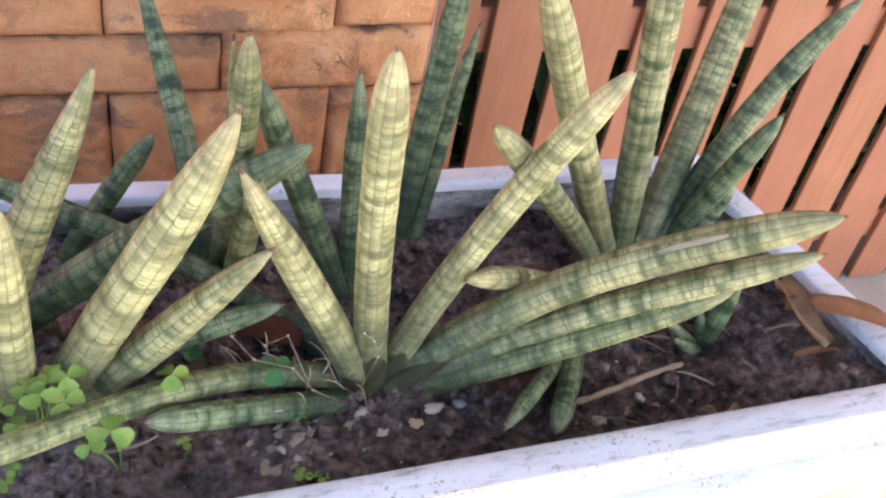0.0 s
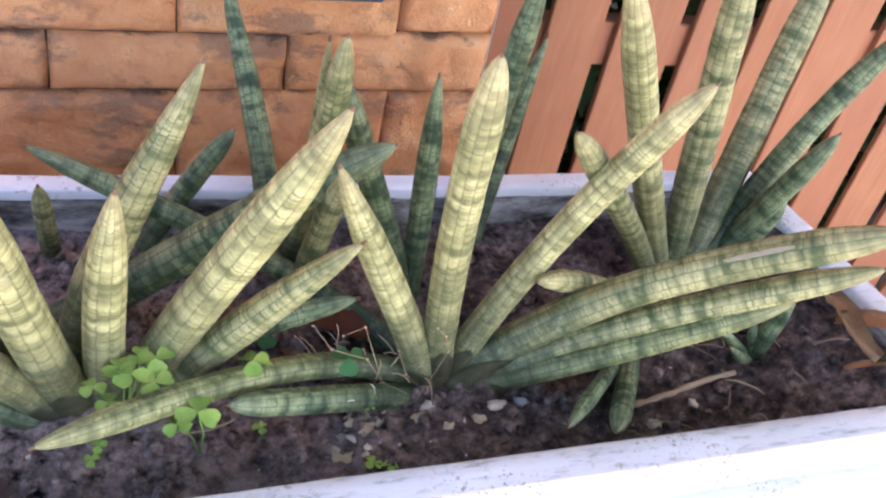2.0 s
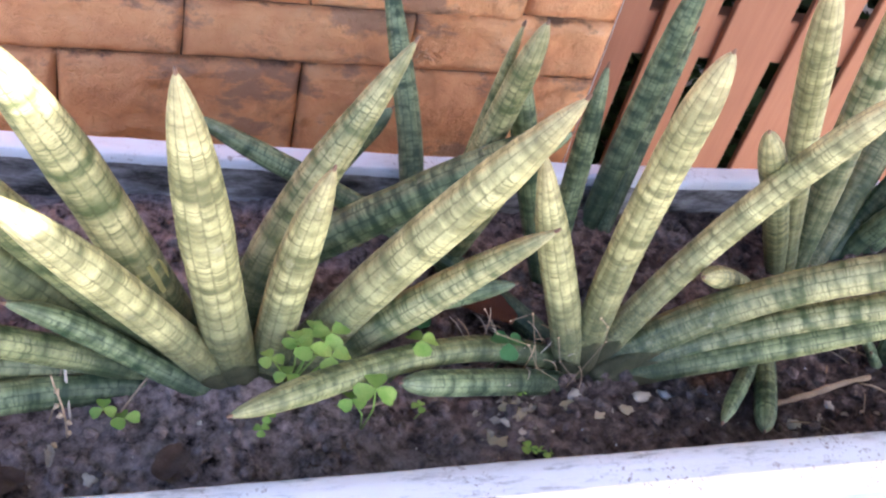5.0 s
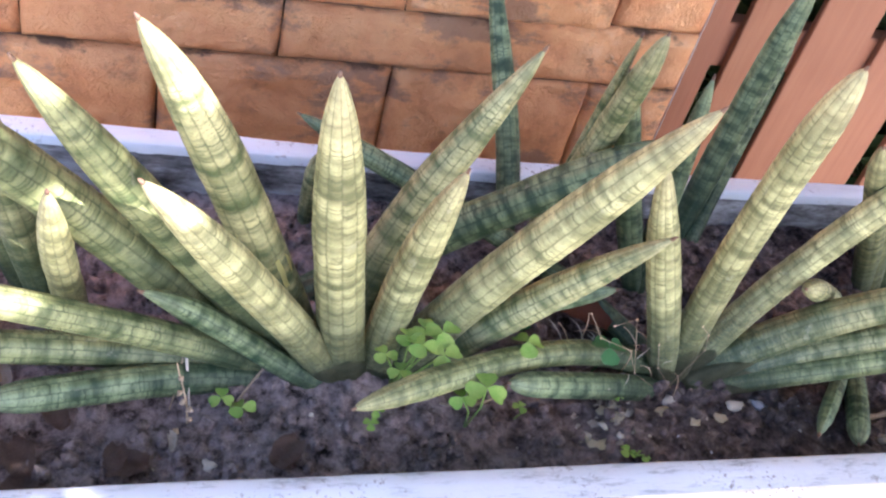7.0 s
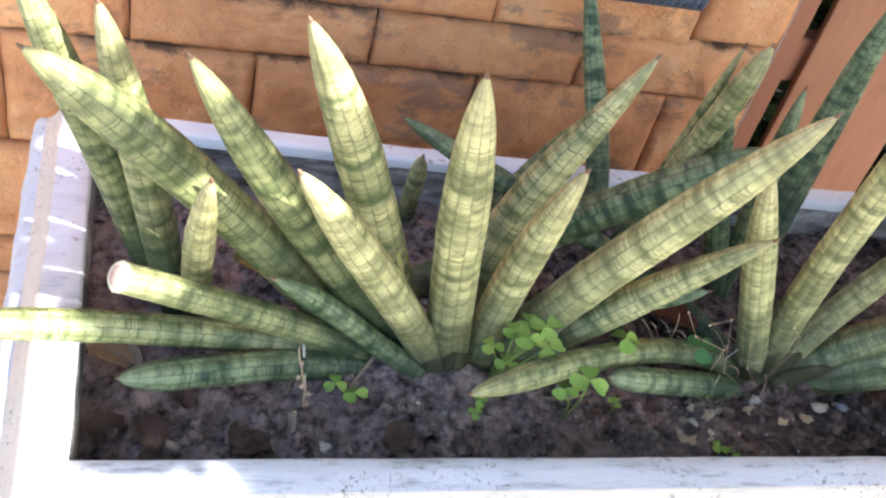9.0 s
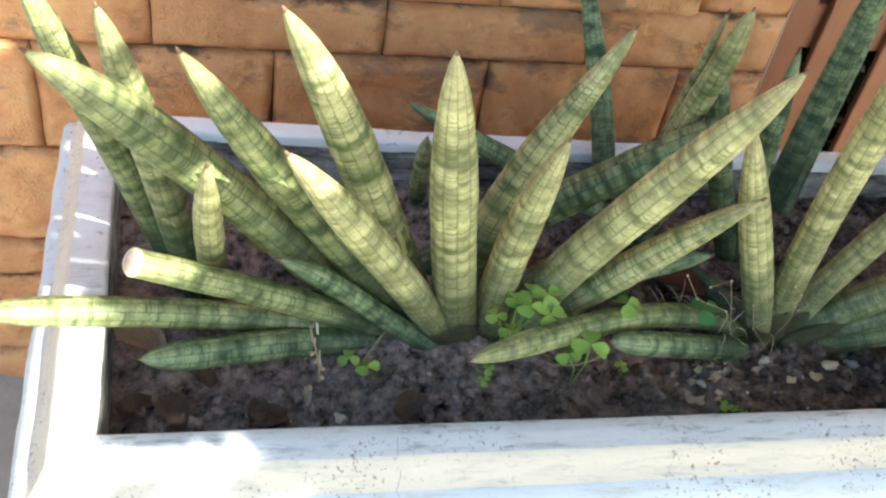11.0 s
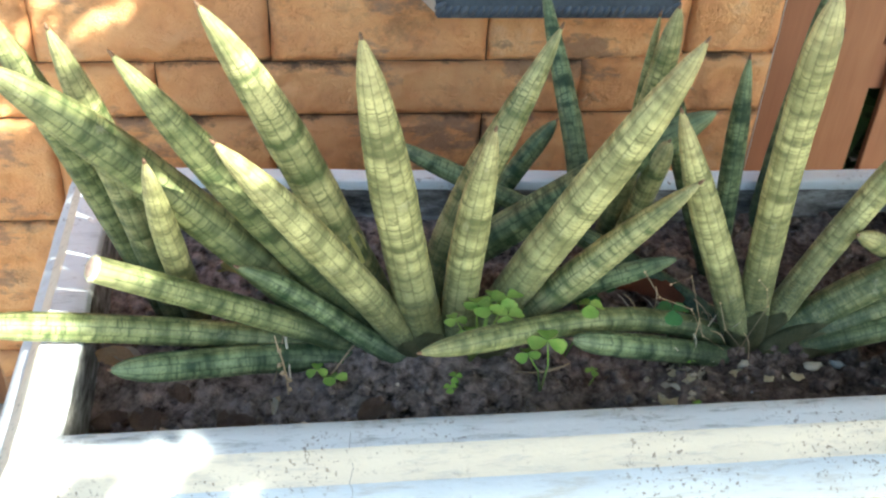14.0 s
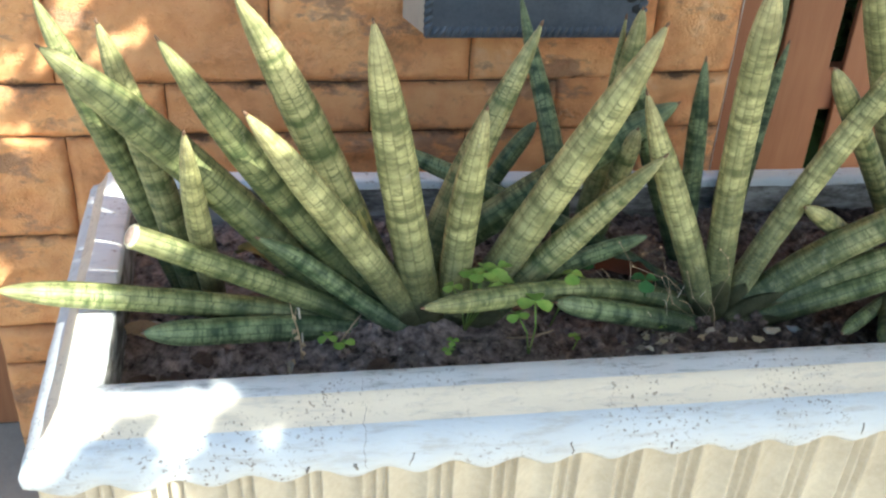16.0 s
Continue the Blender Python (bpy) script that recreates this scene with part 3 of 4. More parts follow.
def leaf(plant, p0, p1, p2, p3, r, material, taper=0.35, foot=0.8):
    """One cylindrical leaf: a grooved, tapering tube along a curve; taper 0 is a cut end."""
    rings, sides, grooves = 56, 40, 10
    ctrl = (p0, p1, p2, p3)
    pts = [bezier(ctrl, k / 200) for k in range(201)]
    cum = [0.0]
    for a, b in zip(pts, pts[1:]):
        cum.append(cum[-1] + (b - a).length)
    total = cum[-1]
    seed = random.random() * 50
    twist = random.random()
    bm = bmesh.new()
    lc, al = bm.verts.layers.float_vector.new("lc"), bm.verts.layers.float.new("al")
    rows, k = [], 0
    for i in range(rings + 1):
        w = 1 - (1 - i / rings) ** 1.5
        s = w * total
        while k < 199 and cum[k + 1] < s:
            k += 1
        u = min((k + (s - cum[k]) / max(cum[k + 1] - cum[k], 1e-9)) / 200, 1.0)
        c = bezier(ctrl, u)
        d = (bezier(ctrl, min(u + 0.01, 1)) - bezier(ctrl, max(u - 0.01, 0))).normalized()
        a = d.cross(Vector((0.21, 0.87, 0.13))).normalized()
        b = d.cross(a)
        rad = r * (foot + (1 - foot) * min(1, w / 0.3)) * (1.03 - 0.10 * w)
        if taper and w > 1 - taper:
            q = (w - 1 + taper) / taper
            rad *= max(1 - q ** (2.2 if taper < 0.3 else 2.1), 0.0) ** (0.62 if taper < 0.3 else 0.7)
            rad = max(rad, 0.0012)
        rad *= 1 + 0.03 * noise.noise((s * 25, seed, 0))
        row = []
        for j in range(sides):
            th = 2 * math.pi * j / sides
            turn = j / sides
            g = abs(((turn * grooves) % 1.0) - 0.5)
            rr = rad * (1 - 0.06 * max(0, 1 - g / 0.2) + 0.02 * noise.noise((s * 60, math.cos(th) + seed, math.sin(th))))
            v = bm.verts.new(c + rr * (math.cos(th + twist) * a + math.sin(th + twist) * b))
            v[lc] = (s, 0.02 * math.cos(th), 0.02 * math.sin(th))
            v[al] = w
            row.append(v)
        rows.append(row)
    for p, q in zip(rows, rows[1:]):
        for j in range(sides):
            jn = (j + 1) % sides
            bm.faces.new((p[j], p[jn], q[jn], q[j]))
    end = bm.faces.new(rows[-1])
    ob = part("leaf", bm, material, plant)
    if foot > 0.9 and r > 0.0125:
        shell(ob, ctrl, r * 1.05, 0.0, random.uniform(0.10, 0.17), 1.4, random.uniform(1.2, 1.9), "sheath", SHEATH, "dull olive pointed leaf sheath")
    tip = bezier(ctrl, 1.0)
    d = (tip - bezier(ctrl, 0.97)).normalized()
    bm = bmesh.new()
    if taper:
        tube(bm, [tip - d * 0.003, tip + d * 0.0004, tip + d * 0.0032], [0.0016, 0.0014, 0.0005], 8)
        part("leaf_tip", bm, TIPB, ob, "dry brown spiny tip")
    else:
        tube(bm, [tip - d * 0.001, tip + d * 0.0015], [r * 0.96, r * 0.80], 20)
        part("cut_end", bm, PALESCAR, ob, "dried pale cut end")
        bm = bmesh.new()
        tube(bm, [tip + d * 0.001, tip + d * 0.0022], [r * 0.72, r * 0.55], 14)
        part("pith", bm, PITH, ob, "brown shrunken pith")
    return ob


def plant(at, label):
    return thing("snake_plant", at, label, "plant", "cylindrical snake plants in the planter")


front = plant((0.31, 0.15, 0.62), "large cylindrical snake plant with thick pale banded leaves")
mid = plant((0.63, 0.14, 0.62), "cylindrical snake plant with long yellowish leaves arching over the soil")
back = plant((0.50, 0.30, 0.62), "thin-leaved cylindrical snake plant against the rear rim")
dark = plant((0.66, 0.28, 0.62), "dark green cylindrical snake plant with slender upright leaves")
right = plant((0.97, 0.27, 0.62), "tall cylindrical snake plant in the corner by the fence")
offset = plant((0.85, 0.155, 0.62), "short green snake plant offset lying on the soil")
small = plant((0.985, 0.124, 0.62), "small young snake plant with four short leaves")
left = plant((0.07, 0.21, 0.62), "upright banded snake plant at the sunny end of the planter")

leaf(front, (0.310, 0.142, 0.620), (0.281, 0.117, 0.742), (0.262, 0.091, 0.865), (0.239, 0.055, 0.985), 0.0194, PALE, 0.45, 1.0)
scarred = leaf(front, (0.280, 0.172, 0.620), (0.227, 0.142, 0.749), (0.187, 0.117, 0.886), (0.131, 0.062, 1.005), 0.0184, MID, 0.40, 1.0)
leaf(front, (0.276, 0.159, 0.620), (0.196, 0.141, 0.730), (0.122, 0.124, 0.845), (0.067, 0.080, 0.963), 0.0168, RICH, 0.42, 1.0)
leaf(front, (0.304, 0.139, 0.620), (0.248, 0.111, 0.720), (0.190, 0.083, 0.819), (0.135, 0.040, 0.914), 0.0158, PALE, 0.42, 1.0)
leaf(front, (0.238, 0.161, 0.620), (0.149, 0.157, 0.734), (0.056, 0.142, 0.849), (-0.026, 0.084, 0.955), 0.0194, RICH, 0.3, 1.0)
leaf(front, (0.257, 0.148, 0.620), (0.178, 0.135, 0.676), (0.100, 0.109, 0.727), (0.027, 0.078, 0.782), 0.0124, RICH, 0, 1.0)
leaf(front, (0.269, 0.146, 0.620), (0.144, 0.145, 0.654), (0.018, 0.125, 0.686), (-0.095, 0.076, 0.731), 0.0134, RICH, 0.2, 1.0)
leaf(front, (0.251, 0.134, 0.620), (0.173, 0.132, 0.646), (0.097, 0.101, 0.653), (0.027, 0.072, 0.680), 0.0141, DARK, 0.22, 1.0)
leaf(front, (0.303, 0.126, 0.620), (0.240, 0.116, 0.658), (0.194, 0.125, 0.718), (0.136, 0.105, 0.760), 0.0104, DARK, 0.3, 1.0)
leaf(front, (0.307, 0.158, 0.620), (0.313, 0.195, 0.733), (0.377, 0.189, 0.836), (0.410, 0.173, 0.946), 0.0182, MID, 0.65, 1.0)
leaf(front, (0.336, 0.145, 0.620), (0.330, 0.134, 0.713), (0.338, 0.118, 0.806), (0.345, 0.090, 0.895), 0.0166, PALE, 0.5, 1.0)
leaf(front, (0.351, 0.145, 0.620), (0.398, 0.137, 0.744), (0.457, 0.100, 0.860), (0.486, 0.055, 0.982), 0.0191, PALE, 0.45, 1.0)
leaf(front, (0.355, 0.138, 0.620), (0.414, 0.131, 0.694), (0.471, 0.114, 0.770), (0.518, 0.082, 0.848), 0.0152, MID, 0.5, 1.0)
leaf(front, (0.287, 0.242, 0.620), (0.385, 0.239, 0.695), (0.482, 0.232, 0.773), (0.573, 0.201, 0.851), 0.0185, DARK, 0.25, 1.0)
leaf(front, (0.383, 0.171, 0.620), (0.434, 0.187, 0.659), (0.493, 0.174, 0.685), (0.548, 0.159, 0.716), 0.0110, DARK, 0.3, 1.0)
leaf(mid, (0.621, 0.141, 0.620), (0.508, 0.142, 0.687), (0.390, 0.080, 0.697), (0.284, 0.021, 0.729), 0.0118, RICH, 0.24, 1.0)
leaf(mid, (0.604, 0.120, 0.620), (0.544, 0.106, 0.647), (0.485, 0.086, 0.670), (0.425, 0.069, 0.696), 0.0123, DARK, 0.2, 1.0)
leaf(mid, (0.623, 0.136, 0.620), (0.586, 0.130, 0.717), (0.537, 0.121, 0.809), (0.497, 0.103, 0.903), 0.0152, PALE, 0.5, 1.0)
leaf(mid, (0.632, 0.138, 0.620), (0.610, 0.123, 0.752), (0.597, 0.103, 0.884), (0.583, 0.068, 1.013), 0.0151, PALE, 0.2, 1.0)
leaf(mid, (0.639, 0.137, 0.620), (0.684, 0.145, 0.741), (0.737, 0.131, 0.863), (0.774, 0.090, 0.980), 0.0136, PALE, 0.2, 1.0)
streaked = leaf(mid, (0.643, 0.129, 0.620), (0.749, 0.147, 0.721), (0.867, 0.088, 0.802), (0.948, 0.009, 0.893), 0.0169, MID, 0.2, 1.0)
leaf(mid, (0.648, 0.128, 0.620), (0.765, 0.127, 0.688), (0.879, 0.083, 0.755), (0.967, 0.024, 0.839), 0.0135, MID, 0.22, 1.0)
leaf(mid, (0.650, 0.124, 0.620), (0.749, 0.107, 0.660), (0.840, 0.081, 0.713), (0.918, 0.050, 0.781), 0.0126, RICH, 0.25, 1.0)
leaf(mid, (0.615, 0.165, 0.620), (0.527, 0.265, 0.664), (0.396, 0.321, 0.691), (0.275, 0.360, 0.744), 0.0118, DARK, 0.25, 1.0)
leaf(back, (0.515, 0.298, 0.620), (0.519, 0.270, 0.732), (0.527, 0.239, 0.842), (0.519, 0.202, 0.951), 0.0127, MID, 0.25, 0.8)
leaf(back, (0.519, 0.306, 0.620), (0.522, 0.283, 0.726), (0.520, 0.259, 0.833), (0.512, 0.226, 0.936), 0.0057, MID, 0.3, 0.8)
leaf(dark, (0.634, 0.254, 0.620), (0.605, 0.266, 0.705), (0.568, 0.273, 0.788), (0.540, 0.270, 0.875), 0.0133, DARK, 0.25, 0.8)
leaf(back, (0.523, 0.275, 0.620), (0.525, 0.248, 0.689), (0.527, 0.220, 0.759), (0.529, 0.190, 0.827), 0.0122, MID, 0.2, 0.8)
leaf(back, (0.495, 0.300, 0.620), (0.512, 0.363, 0.710), (0.477, 0.431, 0.791), (0.462, 0.479, 0.887), 0.0131, DARK, 0.6, 0.8)
leaf(back, (0.363, 0.324, 0.620), (0.394, 0.336, 0.671), (0.427, 0.345, 0.721), (0.462, 0.345, 0.770), 0.0115, DARK, 0.25, 0.8)
leaf(back, (0.292, 0.335, 0.620), (0.290, 0.323, 0.661), (0.288, 0.312, 0.702), (0.286, 0.300, 0.743), 0.0096, MID, 0.3, 0.8)
leaf(dark, (0.638, 0.254, 0.620), (0.639, 0.269, 0.703), (0.638, 0.280, 0.786), (0.633, 0.283, 0.870), 0.0120, DARK, 0.45, 0.8)
leaf(dark, (0.715, 0.333, 0.620), (0.732, 0.357, 0.727), (0.748, 0.368, 0.837), (0.754, 0.365, 0.947), 0.0144, DARK, 0.3, 0.8)
leaf(dark, (0.728, 0.322, 0.620), (0.748, 0.358, 0.694), (0.773, 0.386, 0.769), (0.796, 0.402, 0.849), 0.0116, DARK, 0.6, 0.8)
leaf(right, (0.933, 0.264, 0.620), (0.855, 0.216, 0.723), (0.773, 0.168, 0.824), (0.687, 0.117, 0.919), 0.0129, MID, 0.2, 0.8)
leaf(right, (0.951, 0.271, 0.620), (0.872, 0.249, 0.754), (0.805, 0.220, 0.892), (0.729, 0.177, 1.023), 0.0158, PALE, 0.25, 0.8)
leaf(right, (0.962, 0.270, 0.620), (0.953, 0.286, 0.751), (0.936, 0.291, 0.882), (0.908, 0.277, 1.011), 0.0180, MID, 0.25, 0.8)
leaf(right, (0.988, 0.276, 0.620), (1.046, 0.328, 0.720), (1.085, 0.376, 0.832), (1.122, 0.403, 0.950), 0.0192, MID, 0.25, 0.8)
leaf(right, (1.014, 0.283, 0.620), (1.073, 0.308, 0.719), (1.123, 0.322, 0.828), (1.176, 0.300, 0.932), 0.0148, DARK, 0.3, 0.8)
leaf(right, (1.029, 0.281, 0.620), (1.048, 0.274, 0.691), (1.067, 0.254, 0.759), (1.078, 0.240, 0.830), 0.0134, DARK, 0.3, 0.8)
leaf(right, (1.056, 0.287, 0.620), (1.068, 0.277, 0.653), (1.075, 0.273, 0.689), (1.080, 0.270, 0.725), 0.0122, DARK, 0.3, 0.8)
leaf(right, (0.887, 0.233, 0.620), (0.820, 0.192, 0.674), (0.754, 0.153, 0.731), (0.686, 0.103, 0.776), 0.0115, MID, 0.3, 0.8)
leaf(offset, (0.859, 0.159, 0.620), (0.830, 0.113, 0.631), (0.800, 0.068, 0.643), (0.767, 0.025, 0.655), 0.0112, DARK, 0.22, 0.8)
leaf(offset, (0.850, 0.153, 0.620), (0.804, 0.110, 0.637), (0.758, 0.067, 0.655), (0.713, 0.024, 0.673), 0.0082, DARK, 0.35, 0.8)
leaf(small, (0.991, 0.124, 0.620), (0.989, 0.122, 0.655), (0.989, 0.116, 0.689), (0.988, 0.110, 0.724), 0.0102, DARK, 0.6, 0.8)
leaf(small, (0.987, 0.125, 0.620), (0.983, 0.125, 0.641), (0.977, 0.127, 0.661), (0.969, 0.130, 0.680), 0.0061, DARK, 0.6, 0.8)
leaf(small, (0.984, 0.125, 0.620), (0.961, 0.120, 0.644), (0.937, 0.115, 0.666), (0.913, 0.110, 0.688), 0.0059, DARK, 0.6, 0.8)
leaf(small, (0.985, 0.121, 0.620), (0.961, 0.109, 0.638), (0.939, 0.099, 0.658), (0.917, 0.090, 0.680), 0.0059, DARK, 0.6, 0.8)
leaf(left, (0.065, 0.210, 0.620), (0.048, 0.196, 0.734), (0.029, 0.178, 0.847), (0.010, 0.143, 0.957), 0.0156, MID, 0.4, 0.8)
leaf(left, (0.052, 0.224, 0.620), (0.022, 0.218, 0.739), (-0.010, 0.184, 0.853), (-0.045, 0.170, 0.970), 0.0145, RICH, 0.35, 0.8)
leaf(left, (0.083, 0.211, 0.620), (0.081, 0.159, 0.711), (0.079, 0.108, 0.802), (0.084, 0.054, 0.892), 0.0125, PALE, 0.5, 1.0)

shell(scarred, ((0.280, 0.172, 0.620), (0.227, 0.142, 0.749), (0.187, 0.117, 0.886), (0.131, 0.062, 1.005)), 0.0180, 0.31, 0.40, 0.8, 2.4, "scar", SCAR, "yellow healed scar round the leaf", False)
shell(streaked, ((0.643, 0.129, 0.620), (0.749, 0.147, 0.721), (0.867, 0.088, 0.802), (0.948, 0.009, 0.893)), 0.0163, 0.66, 0.80, 0.13, 0.4, "scar", PALESCAR, "bleached scrape along the leaf", False)


# ---- letterbox on the pillar ----
letterbox = thing("letterbox", (0.505, WALL_Y, 0.80), "dark blue-grey metal letterbox with a white label on the pillar", "letterbox")
bm = bmesh.new()
box(bm, (0.352, 0.5605, 0.808), (0.657, 0.634, 1.16))
for v in bm.verts:
    if v.co.y > 0.6:
        v.co.x += -0.020 if v.co.x < 0.5 else 0.018
part("body", bm, BOXSIDE, letterbox, "pale grey metal sides", False)
bm = bmesh.new()
box(bm, (0.352, 0.552, 0.804), (0.659, 0.5605, 1.162), 0.002)
front_panel = part("front_panel", bm, BOX, letterbox, "dark blue-grey front", False)
bm = bmesh.new()
for k in range(31):
    x = 0.357 + 0.297 * k / 30
    bmesh.ops.create_uvsphere(bm, u_segments=8, v_segments=6, radius=0.0052, matrix=Matrix.Translation((x, 0.5525, 0.8135)) @ Matrix.Rotation(radians(35), 4, "Y") @ Matrix.Diagonal((0.9, 0.6, 1.6, 1)))
for k in range(33):
    for x in (0.357, 0.654):
        bmesh.ops.create_uvsphere(bm, u_segments=8, v_segments=6, radius=0.0050, matrix=Matrix.Translation((x, 0.5525, 0.82 + 0.0103 * k)) @ Matrix.Rotation(radians(55), 4, "Y") @ Matrix.Diagonal((0.9, 0.6, 1.6, 1)))
part("border", bm, BOX, front_panel, "embossed rope-like border")
bm = bmesh.new()
box(bm, (0.447, 0.5505, 0.886), (0.584, 0.552, 1.0))
bmesh.ops.bevel(bm, geom=[e for e in bm.edges if abs(e.verts[0].co.y - e.verts[1].co.y) > 0.001], offset=0.012, segments=5, affect="EDGES")
label = part("label", bm, LABEL, front_panel, "worn white printed label", False)
bm = bmesh.new()
for k, (x0, x1) in enumerate(((0.462, 0.575), (0.466, 0.58), (0.470, 0.56), (0.462, 0.57), (0.47, 0.578))):
    z = 0.898 + 0.021 * k
    x = x0
    while x < x1 - 0.006:
        w = random.uniform(0.002, 0.007)
        box(bm, (x, 0.5497, z + random.uniform(0, 0.003)), (x + w, 0.5506, z + random.uniform(0.004, 0.008)))
        x += w + random.uniform(0.002, 0.006)
part("bars", bm, INK, label, smooth=False)

for k in range(9):
    m = Matrix.Translation((0.645 + random.uniform(-0.012, 0.006), 0.5518, 0.845 + 0.017 * k)) @ Matrix.Diagonal((random.uniform(0.006, 0.012), 0.0006, random.uniform(0.007, 0.012), 1))
    bm = bmesh.new()
    bmesh.ops.create_icosphere(bm, subdivisions=2, radius=1.0, matrix=m)
    part("peeled_paint", bm, INK, front_panel, "black patch where the paint has peeled")

# ---- loose things on the soil ----
def pebble(x, y, size, material, label, category="stone", squash=0.6, name="stone"):
    bm = bmesh.new()
    seed, stretch = random.random() * 40, random.uniform(0.8, 1.5)
    size *= 0.72
    bmesh.ops.create_icosphere(bm, subdivisions=2, radius=size)
    for v in bm.verts:
        v.co *= 1 + 0.8 * noise.noise(v.co / size * 1.3 + Vector((seed, 0, 0)))
        v.co.x *= stretch
        v.co.z *= squash
    ob = mesh_ob(name, bm, material)
    ob.matrix_world = pose(x, y, soil_z(x, y) + size * squash * 0.35, 0, 0, random.uniform(0, 360))
    return tagged(ob, label, category)


def scrap(x, y, size, material, label):
    """A torn flake that lies on the crumbs: an uneven, slightly arched plate."""
    bm = bmesh.new()
    seed = random.random() * 30
    z = soil_z(x, y) + 0.005
    rings = [[bm.verts.new((x, y, z + 0.002))]]
    for r in (0.5, 1.0):
        row = []
        for k in range(12):
            th = 2 * math.pi * k / 12
            q = size * r * (0.75 + 0.7 * noise.noise((math.cos(th) * 1.6 + seed, math.sin(th) * 1.6, 0)))
            row.append(bm.verts.new((x + 1.25 * q * math.cos(th), y + q * math.sin(th), z + 0.002 * (1 - r) + 0.0016 * noise.noise((th, r * 3, seed)))))
        rings.append(row)
    for k in range(12):
        n = (k + 1) % 12
        bm.faces.new((rings[0][0], rings[1][k], rings[1][n]))
        bm.faces.new((rings[1][k], rings[2][k], rings[2][n], rings[1][n]))
    bmesh.ops.solidify(bm, geom=bm.faces[:], thickness=0.0012)
    return tagged(mesh_ob("debris", bm, material), label, "debris")


def soil_clods():
    """Crumbs of earth, too many to count."""
    bm = bmesh.new()
    rnd = random.Random(5)
    for _ in range(3200):
        x, y = rnd.uniform(0.01, LONG - 0.01), rnd.uniform(0.008, DEEP - 0.01)
        s = 0.0014 + 0.0075 * rnd.random() ** 3.2
        got = bmesh.ops.create_icosphere(bm, subdivisions=1, radius=s)
        m = pose(x, y, soil_z(x, y) + s * 0.3, rnd.uniform(0, 90), rnd.uniform(0, 90), rnd.uniform(0, 90))
        k = Vector((rnd.random() * 30, 0, 0))
        for v in got["verts"]:
            v.co = m @ (v.co * (1 + 0.5 * noise.noise(v.co / s + k)))
    return tagged(mesh_ob("soil_crumbs", bm, SOIL, False), "loose crumbs and clods of dark soil", "soil", kind="stuff")


soil_clods()


def heart(bm, at, direction, size, tilt):
    """One heart-shaped clover leaflet, folded along its midrib."""
    m = Matrix.Translation(at) @ Matrix.Rotation(direction, 4, "Z") @ Matrix.Rotation(tilt, 4, "Y")
    size *= 1.12
    outline = ((0, 0), (0.25, 0.34), (0.62, 0.56), (0.95, 0.46), (1.03, 0.18), (0.92, 0.0))
    mid_v = [bm.verts.new(m @ (Vector((x, 0, 0)) * size)) for x, _ in outline]
    for sgn in (1, -1):
        side_v = [bm.verts.new(m @ (Vector((x, sgn * y, 0.3 * y)) * size)) for x, y in outline[1:5]]
        bm.faces.new((mid_v[0], mid_v[1], side_v[0]))
        for k in range(3):
            bm.faces.new((mid_v[k + 1], mid_v[k + 2], side_v[k + 1], side_v[k]))
        bm.faces.new((mid_v[4], mid_v[5], side_v[3]))


def clover(heads, root, label, material=None):
    """A clover sprig: a stem and three leaflets for each head (x, y, z, size)."""
    ob = thing("clover", (root[0], root[1], soil_z(*root)), label, "clover", "clover sprigs among the leaves")
    for x, y, z, size in heads:
        top, low = Vector((x, y, z)), Vector((root[0], root[1], soil_z(*root) - 0.004))
        bm = bmesh.new()
        tube(bm, [low, low.lerp(top, 0.5) + Vector((0.003, -0.003, 0.006)), top], [0.0009, 0.0008, 0.0006], 6)
        part("stem", bm, material or CLOVER, ob)
        turn = random.uniform(0, 6.3)
        for k in range(3):
            bm = bmesh.new()
            heart(bm, top, turn + k * 2.094 + random.uniform(-0.2, 0.2), size, random.uniform(0.0, 0.5))
            part("leaflet", bm, material or CLOVER, ob)
    return ob


clover([(0.344, 0.105, 0.712, 0.011), (0.324, 0.095, 0.703, 0.009), (0.335, 0.082, 0.697, 0.009), (0.352, 0.093, 0.716, 0.013), (0.369, 0.086, 0.712, 0.013),
        (0.372, 0.108, 0.715, 0.013), (0.361, 0.116, 0.709, 0.011)], (0.345, 0.122), "bright green clover with rounded heart-shaped leaflets")
clover([(0.399, 0.055, 0.708, 0.015), (0.384, 0.060, 0.690, 0.010)], (0.405, 0.078), "yellowing green clover leaning over a leaf")
clover([(0.449, 0.106, 0.705, 0.013)], (0.44, 0.13), "small bright clover sprig against a leaf")
clover([(0.533, 0.112, 0.690, 0.014)], (0.54, 0.135), "dull dark green clover sprig", DIM)
clover([(0.47, 0.175, 0.665, 0.014), (0.45, 0.185, 0.66, 0.012), (0.49, 0.19, 0.668, 0.013)], (0.47, 0.19), "dark clover in the shade between the plants", DIM)
clover([(0.216, 0.092, 0.642, 0.010), (0.200, 0.100, 0.645, 0.009)], (0.208, 0.097), "tiny clover seedling on bare soil")
pebble(0.19, 0.05, 0.008, BONE, "pale grey-green crumbly flake on the soil", "debris", 0.4, "debris")
clover([(0.326, 0.086, 0.642, 0.006), (0.320, 0.074, 0.640, 0.006)], (0.325, 0.085), "tiny clover seedling on bare soil")
clover([(0.545, 0.104, 0.645, 0.007), (0.553, 0.098, 0.642, 0.006)], (0.548, 0.105), "tiny clover seedling on bare soil")
clover([(0.456, 0.088, 0.640, 0.006)], (0.455, 0.09), "tiny clover seedling on bare soil")
